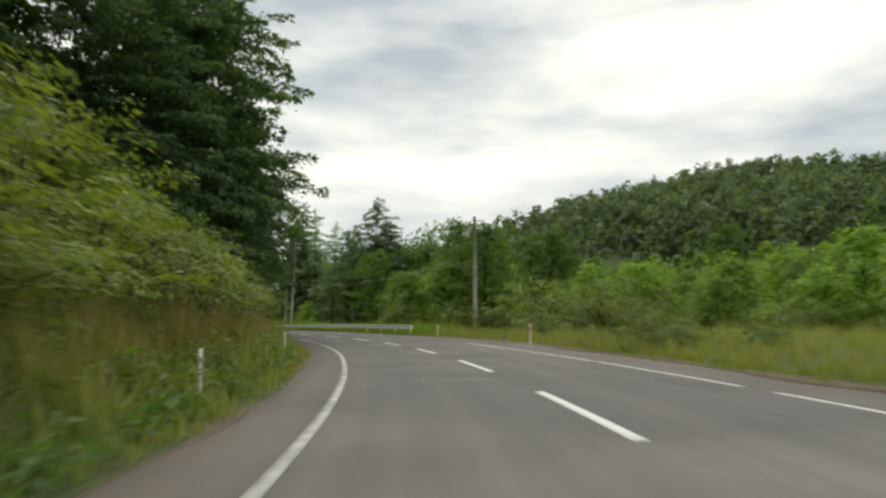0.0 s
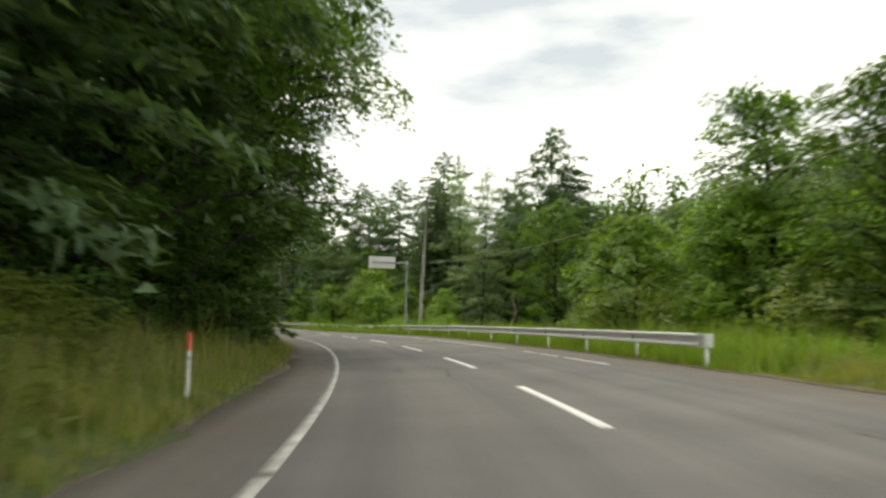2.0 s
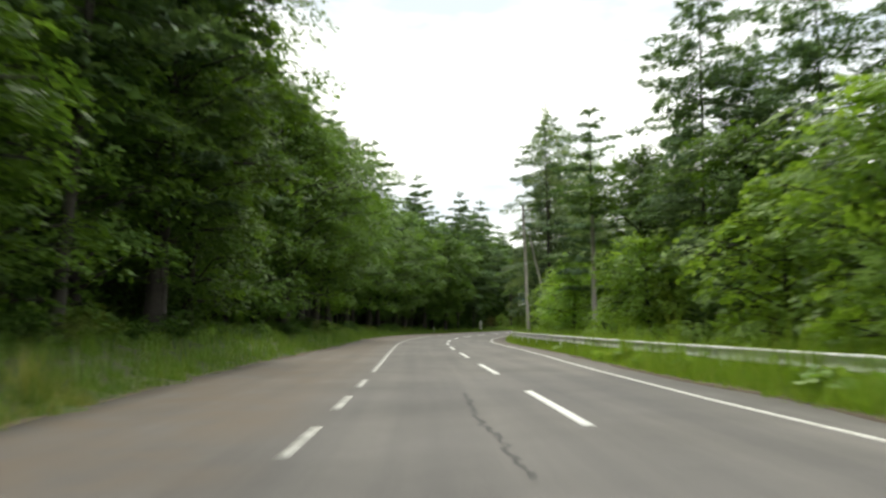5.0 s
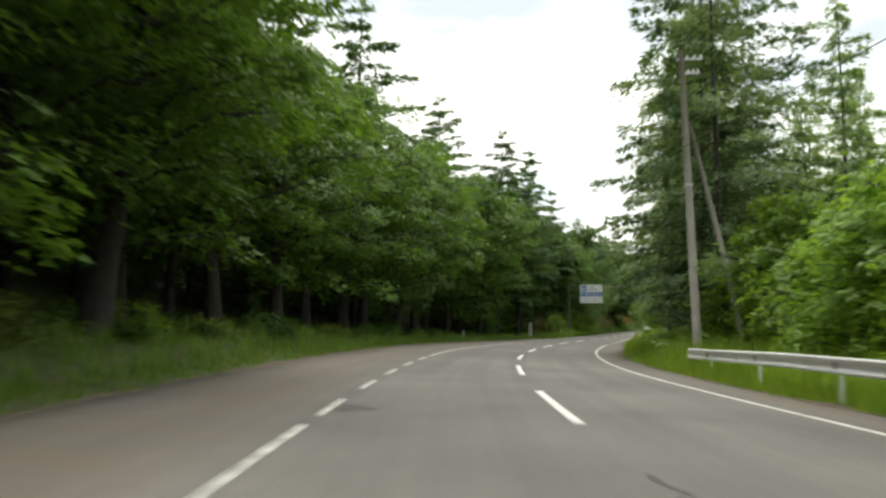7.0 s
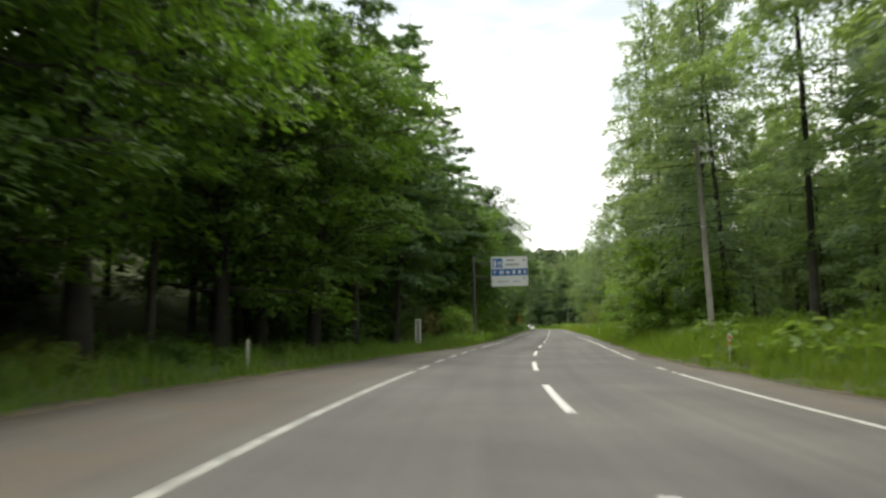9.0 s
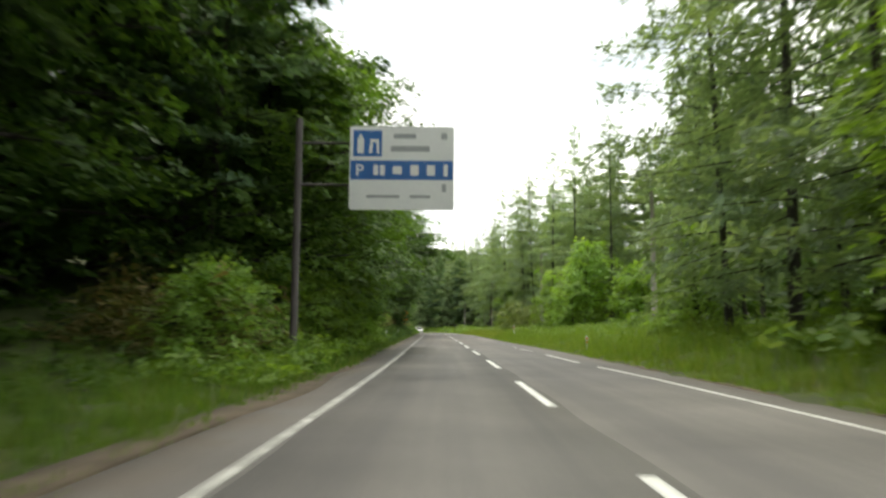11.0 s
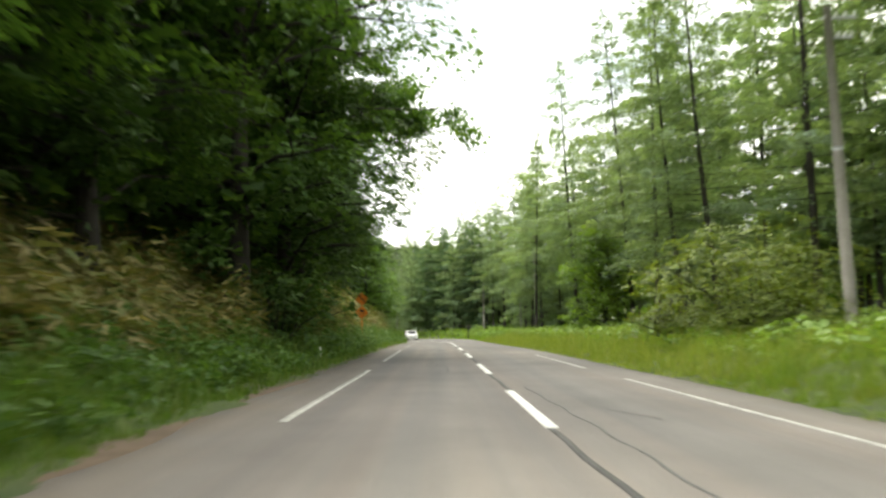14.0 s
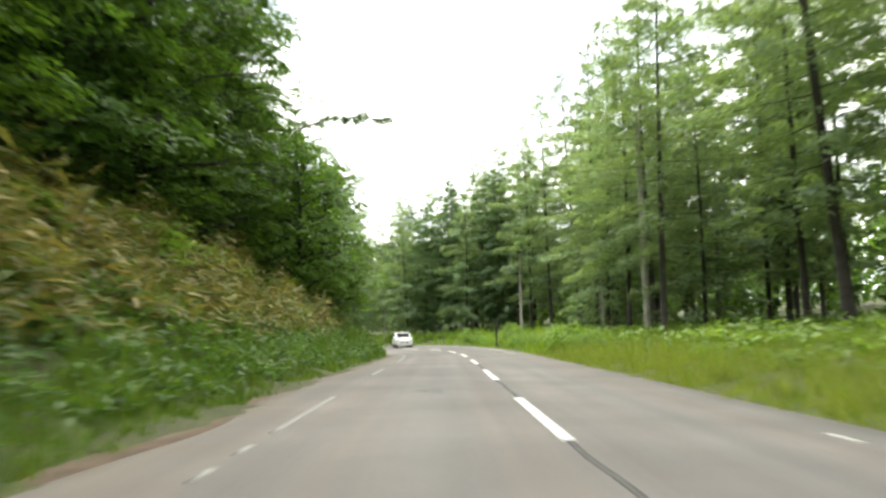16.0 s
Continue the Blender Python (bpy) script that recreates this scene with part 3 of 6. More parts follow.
for a, b in [(-70, -2), (-1.5, 3.5), (4.5, 12), (12.4, 29), (50, 53.5), (54.2, 56), (56.5, 58), (60.5, 88.4), (92.5, 131), (131.5, 189), (189.4, 189.8), (190.8, 192.1), (197, 201.2), (202, 207), (208, 231),
             (233.5, 240.2), (244.3, 249), (250.9, 253.2), (259.4, 261), (268.6, 269.2), (270, 270.8), (271.4, 287.5), (291.8, 298), (298.3, 301.8), (319.5, 320.1), (352, 420)]:
    stripe("far_edge_line", a, b, line_right, 0.12 if 90 < a < 235 else 0.095, OLD_PAINT if a > 235 else EDGE_PAINT)

# resurfaced stretch, tar seams, cracks and tyre marks
stripe("asphalt_patch", 205, 251.6, lambda s: -1.48 + 0.03 * np.sin(s), 3.3, FRESH_ASPHALT, "darker resurfaced strip of asphalt", 0.003)
stripe("tar_seam", 262, 345, lambda s: 0.0 + 0.025 * np.sin(0.6 * s) + 0.015 * np.sin(2.3 * s), 0.075, TAR, "black tar seam beside the centre line", 0.004)
stripe("tar_seam", 274, 286, lambda s: 0.45 + 0.08 * np.sin(0.3 * s) + 0.03 * np.sin(3.1 * s), 0.035, SKID, "", 0.004)


def crack(points, wide):
    """A jagged dark crack between places given as s, off."""
    pts = []
    for (a, b), (c, d) in zip(points, points[1:]):
        n = max(2, int(math.hypot(c - a, d - b) / 0.18))
        pts += [(a + (c - a) * i / n + rng.normal(0, 0.03), b + (d - b) * i / n + rng.normal(0, 0.035)) for i in range(n)]
    s, o = np.array(pts).T
    w = np.abs(rng.normal(wide, wide * 0.45, len(s))) + 0.008
    h = np.arctan2(np.gradient(o), np.gradient(s))
    x1, y1, z1 = on_road(s + w / 2 * np.sin(h), o - w / 2 * np.cos(h), 0.0045)
    x2, y2, z2 = on_road(s - w / 2 * np.sin(h), o + w / 2 * np.cos(h), 0.0045)
    v = np.concatenate([np.stack([x1, y1, z1], -1), np.stack([x2, y2, z2], -1)])
    i, n = np.arange(len(s) - 1), len(s)
    mesh_part("crack", fast_mesh("crack", v, np.stack([i, i + n, i + n + 1, i + 1], -1), TAR), road)


crack([(15.5, -1.05), (17.5, -0.98), (18.1, -0.88), (18.5, -0.92), (19.1, -0.86), (19.7, -1.0), (22.3, -0.95)], 0.022)
crack([(22.6, -0.98), (23.9, -1.08), (26, -0.9)], 0.012)
crack([(25.3, 2.1), (26.8, 1.9), (28.5, 1.75), (30, 1.5)], 0.03)
crack([(26.4, -0.1), (28.2, 0.25), (28.4, 1.4)], 0.07)
crack([(28.5, 0.2), (27.2, -0.2), (25.6, -0.15)], 0.05)
crack([(47.5, -0.9), (49.5, -0.75), (51.5, -1.0)], 0.06)
crack([(55.5, -0.9), (57.2, -0.95), (57.8, -0.98), (59, -1.04), (60.4, -0.98), (61.5, -1.02), (64.7, -0.93)], 0.035)
crack([(85, -0.85), (86.8, -0.84), (87.7, -0.84), (88.15, -0.9), (88.4, -1.0), (88.9, -0.84), (89.4, -0.93)], 0.035)
crack([(88, -1.7), (89.1, -1.75), (90.5, -1.69), (92.3, -1.77)], 0.035)
crack([(97, -1.1), (101, -1.25), (105, -1.2)], 0.05)
crack([(128, 0.0), (131, 0.35), (134, 0.1), (137, 0.0)], 0.045)
crack([(255.5, 1.52), (256.8, 1.46), (257.6, 1.36)], 0.03)
crack([(280.5, 1.42), (282.2, 0.95)], 0.02)
crack([(295.4, -1.35), (294.4, -1.3), (293.6, -1.05), (292, -1.0), (290.9, -1.06)], 0.03)
crack([(313.9, -1.35), (312.4, -1.4), (311.3, -1.46), (310.9, -1.32)], 0.04)


def smear(s, off, long, wide, mat=SKID, tilt=0.0):
    """A flat dark stain of uneven outline."""
    n = 22
    a = np.linspace(0, 2 * np.pi, n, endpoint=False)
    r = 1 + 0.28 * np.sin(3 * a + s) + 0.15 * np.sin(5 * a + off * 7)
    ds, do = long / 2 * r * np.cos(a), wide / 2 * r * np.sin(a)
    x, y, z = on_road(s + ds, off + do + tilt * ds, 0.0042)
    v = np.concatenate([np.stack([x, y, z], -1), [on_road(s, off, 0.0042)]])
    i = np.arange(n)
    mesh_part("stain", fast_mesh("stain", v, np.stack([i, (i + 1) % n, np.full(n, n)], -1)[:, ::-1], mat), road)


for spec in [(27, 4.2, 5, 0.35, SKID, -0.05), (31, 3.4, 9, 0.3, SKID, -0.06), (36, 2.6, 7, 0.35, SKID, -0.05), (20, 4.7, 3.5, 0.35), (5.5, 2.6, 2.4, 0.3),
             (52, 2.3, 7, 0.22, SKID, 0.03), (50, -1.9, 2.0, 0.4), (141, -2.95, 0.75, 0.55, TAR), 
             (239, -2.5, 1.3, 0.5), (310.2, -1.14, 1.3, 0.42, TAR),
             (327, -1.5, 1.2, 0.5), (256.5, 1.5, 1.6, 0.2)]:
    smear(*spec)


# survey marks sprayed on the lane
def chalk(points, wide=0.05):
    bm = bmesh.new()
    for (a, b), (c, d) in zip(points, points[1:]):
        n = math.hypot(c - a, d - b)
        ps, po = -(d - b) / n * wide / 2, (c - a) / n * wide / 2
        bm.faces.new([bm.verts.new(on_road(*q, 0.0046)) for q in ((a + ps, b + po), (a - ps, b - po), (c - ps, d - po), (c + ps, d + po))])
    part("chalk_mark", bm, OLD_PAINT, road, "sprayed white survey mark")


chalk([(30.0, -0.95), (30.2, -1.15), (30.35, -1.2), (30.5, -0.95), (30.55, -0.75)])
chalk([(30.75, -0.3), (31.0, 0.0), (30.7, 0.2)])

chalk([(7.9, -1.75), (8.15, -1.7)], 0.04)
chalk([(8.1, -1.3), (8.2, -1.0), (8.05, -0.75), (8.0, -0.4), (7.95, -0.3)], 0.045)
chalk([(22.9, 2.0), (22.75, 2.8)], 0.04)
chalk([(87.5, 1.36), (87.1, 1.45), (87.35, 1.62), (87.3, 1.8)], 0.04)
chalk([(87.6, 1.95), (87.75, 2.2), (87.6, 2.35)], 0.04)
chalk([(87.5, 2.4), (87.4, 2.75)], 0.05)
chalk([(83.9, -2.01), (84.25, -2.0)], 0.035)
chalk([(84.3, -0.76), (84.0, -0.7)], 0.04)
chalk([(84.0, -1.68), (84.12, -1.55)], 0.09)
chalk([(84.35, -1.4), (84.05, -1.36), (84.1, -1.17), (84.3, -1.15)], 0.07)
chalk([(83.8, -1.05), (83.7, -0.95)], 0.06)

# strips of brown earth along the edges of the asphalt
for s0, s1, edge, way, soil, broad in ((-60, 240, verge_left, -1, DIRT, 1.0), (240, 274, verge_left, -1, PALE_EARTH, 3.2), (274, 400, verge_left, -1, RUST_EARTH, 1.5), (-60, 236, verge_right, 1, DIRT, 1.0)):
    dirt_s = np.arange(s0, s1 + 0.1, 0.5)
    inward = np.clip(0.16 * broad + ragged(len(dirt_s), 0.12 * broad), 0.03, 0.6)
    outward = np.clip(0.42 + ragged(len(dirt_s), 0.12), 0.2, 0.7)
    a, b = edge(dirt_s) + way * outward, edge(dirt_s) - way * inward
    strip = slab("dirt_strip", dirt_s, np.minimum(a, b), np.maximum(a, b), 0.006, -0.05, soil)
    mesh_part("dirt_strip", strip, road, "brown earth washed onto the road's edge")

# ---- plants ----
def unit(v):
    return v / (np.linalg.norm(v, axis=-1, keepdims=True) + 1e-9)


def leaf_points(centre, way, normal, long, wide):
    """Leaves as single pointed blades, widest near the stem."""
    way, side = unit(way), unit(np.cross(normal, way))
    long, wide = long[:, None], wide[:, None]
    base = centre - way * long * 0.4
    v = np.stack([base + side * wide / 2, base - side * wide / 2, centre + way * long * 0.6], 1).reshape(-1, 3)
    return v, np.arange(len(v)).reshape(-1, 3)


def spray_leaves(r, c, turn, long, wide, droop, tilt, per, size, slim, make, loose=0.05):
    """Leaves of many flat sprays: the place, bearing, length and width of each spray; they hang at the tip and face up and outward."""
    n = len(c)
    k = np.repeat(np.arange(n), per)
    m = n * per
    u, v = np.sqrt(r.uniform(0.02, 1, m)), r.uniform(-1, 1, m)
    d = np.stack([np.cos(turn), np.sin(turn), np.zeros(n)], -1)
    side = np.stack([-np.sin(turn), np.cos(turn), np.zeros(n)], -1)
    lean = unit(np.array([0, 0, 1.0]) + d * tilt + r.normal(0, 0.22, (n, 3)))
    half = wide[k] * np.sin(np.pi * np.clip(0.12 + 0.83 * u, 0, 1)) ** 0.7
    drop = droop * long[k] * u**2 + 0.22 * np.abs(v) * half
    p = c[k] + d[k] * ((u - 0.35) * long[k])[:, None] + side[k] * (v * half)[:, None] + r.normal(0, loose, (m, 3))
    p[:, 2] -= drop
    way = unit(d[k] + side[k] * (v * 0.9)[:, None] + np.stack([np.zeros(m), np.zeros(m), -0.15 - 0.9 * droop * u], -1) + r.normal(0, 0.22, (m, 3)))
    normal = unit(lean[k] + d[k] * (0.7 * droop * u)[:, None] + r.normal(0, 0.24, (m, 3)))
    s = size * r.uniform(0.65, 1.3, m)
    return make(p, way, normal, s, s * slim * r.uniform(0.8, 1.2, m))


def joined(*pieces):
    """Several arrays of places and faces as one."""
    v, f, at = [], [], 0
    for a, b in pieces:
        v.append(a)
        f.append(b + at)
        at += len(a)
    return np.concatenate(v), np.concatenate(f)


def broadleaf(seed, height, radius, low, leaves, size, droop=0.45, tilt=0.55):
    """Trunk-and-limb lines and leaves of a broad-leaved tree: forked limbs that carry flat, drooping sprays, coarser leaves in the shade within."""
    r = np.random.default_rng(seed)
    bm = bmesh.new()
    lean = r.normal(0, 0.05, 2) * height
    trunk = [Vector((lean[0] * f**1.5 + 0.1 * math.sin(5 * f + seed), lean[1] * f**1.5 + 0.1 * math.cos(4 * f + seed), height * 0.93 * f)) for f in np.linspace(0, 1, 8)]
    r0 = 0.018 * height + 0.03
    tube(trunk, [r0 * (1.25 if i == 0 else 1) * (1 - 0.88 * i / 7) for i in range(8)], 7, bm)
    ends, inner = [], []
    count = int(26 + 1.5 * height)
    for i in range(count):
        f = low + (0.97 - low) * (i + r.uniform(0, 0.9)) / count
        k = f * 7
        p = trunk[int(k)].lerp(trunk[min(7, int(k) + 1)], k % 1)
        turn = i * 2.4 + r.normal(0, 0.35)
        shape = math.sin(math.pi * min(1, (f - low) / (1 - low) * 0.78 + 0.2)) ** 0.75
        reach = radius * shape * r.uniform(0.62, 1.08)
        climb = r.uniform(-0.05, 0.6) * reach
        q1 = p + Vector((math.cos(turn) * reach * 0.5, math.sin(turn) * reach * 0.5, climb * 0.75))
        q2 = p + Vector((math.cos(turn + 0.2) * reach, math.sin(turn + 0.2) * reach, climb))
        tube([p, q1, q2], [r0 * 0.34 * (1 - 0.6 * f), r0 * 0.2 * (1 - 0.6 * f), 0.012], 4, bm, False)
        for g in (0.35, 0.7, 1.0):
            inner.append((*p.lerp(q1, g), turn, reach))
        for g in (0.15, 0.4, 0.65, 0.9, 1.0):
            ends.append((*q1.lerp(q2, g), turn, reach))
        for sgn in (-1, 1):
            b = q1.lerp(q2, r.uniform(0.0, 0.5))
            away = turn + sgn * r.uniform(0.5, 1.0)
            tip = b + Vector((math.cos(away), math.sin(away), r.uniform(-0.1, 0.35))) * reach * r.uniform(0.28, 0.45)
            tube([b, tip], [r0 * 0.12 * (1 - 0.6 * f) + 0.006, 0.006], 3, bm, False)
            for g in (0.5, 1.0):
                ends.append((*b.lerp(tip, g), away, reach))
    ends, inner = np.array(ends), np.array(inner)
    per = 15
    n = leaves // per
    e = ends[r.choice(len(ends), n)]
    long = (0.55 + 0.15 * e[:, 4]) * r.uniform(0.65, 1.35, n)
    fine = spray_leaves(r, e[:, :3] + r.normal(0, 1, (n, 3)) * [0.18, 0.18, 0.26], e[:, 3] + r.normal(0, 0.55, n), long, long * 0.48, droop, tilt, per, size, 0.72, leaf_points)
    m = leaves // 5
    e = inner[r.choice(len(inner), m)]
    way = unit(r.normal(0, 1, (m, 3)) * [1, 1, 0.4])
    normal = unit(np.array([0, 0, 1.0]) + r.normal(0, 0.6, (m, 3)))
    s = size * r.uniform(1.2, 2.0, m)
    coarse = leaf_points(e[:, :3] + r.normal(0, 0.4, (m, 3)), way, normal, s, s * 0.8)
    return bm, *joined(fine, coarse)


def conifer(seed, height, radius, low, sprays, boughs=110, droop=0.15, long=0.3, full=1.6, hang=0.10, slim=0.34, ragged=0.35, rise_up=0.25, tiers=0):
    """A conifer: single boughs at all heights, each a tapering frond of fine twigs; bare dead snags below the crown."""
    r = np.random.default_rng(seed)
    bm = bmesh.new()
    bow = r.normal(0, 0.012, 2) * height
    trunk = [Vector((bow[0] * math.sin(3 * f), bow[1] * math.sin(2.5 * f), height * f)) for f in np.linspace(0, 1, 9)]
    r0 = 0.0062 * height + 0.028
    tube(trunk, [r0 * (1.2 if i == 0 else 1) * (1 - 0.93 * i / 8) for i in range(9)], 8, bm)
    rows = []
    for i in range(boughs):
        rel = min(1.0, (i + r.uniform(0, 1)) / boughs)
        if tiers:
            rel = min(1.0, (int(rel * tiers) + 0.5 + r.normal(0, 0.09)) / tiers)
        f = low + (0.985 - low) * rel
        k = f * 8
        p = trunk[min(7, int(k))].lerp(trunk[min(8, int(k) + 1)], k - min(7, int(k)))
        turn = i * 2.4 + r.normal(0, 0.4)
        reach = (radius * (1 - rel**full) ** 0.9 * min(1.0, 0.55 + 2.2 * rel) + 0.25) * r.uniform(1 - ragged * 1.5, 1 + ragged * 0.6)
        climb = -droop * reach * r.uniform(0.2, 1.6) + rise_up * reach * rel + r.normal(0, 0.08) * reach
        tip = p + Vector((math.cos(turn) * reach, math.sin(turn) * reach, climb))
        tube([p, tip], [r0 * 0.17 * (1 - 0.8 * f) + 0.007, 0.005], 3, bm, False)
        rows.append((*p, *tip, turn, reach))
    for i in range(int(low * 26)):
        f = low * (0.2 + 0.78 * i / max(1, int(low * 26)))
        turn, reach = i * 2.1 + seed, radius * 0.4 * r.uniform(0.3, 1.2)
        p = Vector((0, 0, height * f))
        tube([p, p + Vector((math.cos(turn) * reach, math.sin(turn) * reach, -0.12 * reach))], [0.022, 0.006], 3, bm, False)
    b = np.array(rows)
    w = b[:, 7] ** 1.25
    e = b[r.choice(len(b), sprays, p=w / w.sum())]
    u = r.uniform(0.10, 1.0, sprays) ** 0.8
    p, t, turn, reach = e[:, 0:3], e[:, 3:6], e[:, 6], e[:, 7]
    along = unit(t - p)
    side = np.stack([-np.sin(turn), np.cos(turn), np.zeros(sprays)], -1)
    v = r.uniform(-1, 1, sprays)
    half = 0.30 * reach * (1 - u) ** 0.8 * np.clip(u * 5, 0.2, 1) + 0.10
    c = p + (t - p) * u[:, None] + side * (v * half)[:, None] + r.normal(0, 0.05, (sprays, 3))
    c[:, 2] += 0.06 * reach * np.sin(np.pi * u) - hang * np.abs(r.normal(0, 1, sprays)) - 0.15 * np.abs(v) * half
    way = unit(along * 0.8 + side * (v * 1.1)[:, None] + [0, 0, -0.25] + r.normal(0, 0.32, (sprays, 3)))
    normal = unit(np.array([0, 0, 1.0]) + along * 0.35 + r.normal(0, 0.42, (sprays, 3)))
    s = long * r.uniform(0.6, 1.35, sprays)
    vv, ff = leaf_points(c, way, normal, s, s * slim * r.uniform(0.75, 1.25, sprays))
    return bm, vv, ff


def shrub(seed, height, radius, leaves, size):
    """A rounded, uneven bush of stems from the ground, clad in small leafy sprays."""
    r = np.random.default_rng(seed)
    bm = bmesh.new()
    tips = []
    for i in range(17):
        turn, out = i * 2.4 + r.normal(0, 0.3), radius * math.sqrt((i + 0.5) / 17) * r.uniform(0.75, 1.15)
        top = height * (1 - 0.55 * (out / radius) ** 2) * r.uniform(0.7, 1.12)
        tip = Vector((math.cos(turn) * out, math.sin(turn) * out, top))
        mid = Vector((tip.x * 0.45, tip.y * 0.45, top * 0.6))
        base = Vector((tip.x * 0.12, tip.y * 0.12, -0.1))
        tube([base, mid, tip], [0.035, 0.02, 0.006], 4, bm, False)
        tips += [(*tip, turn), (*(mid.lerp(tip, 0.75)), turn), (*(mid.lerp(tip, 0.45)), turn), (*mid, turn), (*(base.lerp(mid, 0.6)), turn)]
    tips = np.array(tips)
    per = 12
    n = leaves // per
    e = tips[r.choice(len(tips), n)]
    ball = unit(r.normal(0, 1, (n, 3))) * (r.uniform(0, 1, (n, 1)) ** 0.5) * [0.34 * radius, 0.34 * radius, 0.2 * height]
    c = e[:, :3] + ball
    c[:, 2] = np.maximum(c[:, 2], 0.12)
    turn = np.arctan2(c[:, 1], c[:, 0]) + r.normal(0, 0.7, n)
    long = 0.16 * (radius + height) * r.uniform(0.6, 1.3, n)
    return bm, *spray_leaves(r, c, turn, long, long * 0.5, 0.3, 0.5, per, size, 0.66, leaf_points, 0.04)


def tree_kind(name, label, category, made, wood, leaf, crown="crown", group=""):
    bm, v, f = made
    ob = thing(name, label, category, None, group)
    part("trunk" if category != "bush" else "branching_stem", bm, wood, ob)
    mesh_part(crown, fast_mesh(crown, v, f, leaf), ob)
    return ob


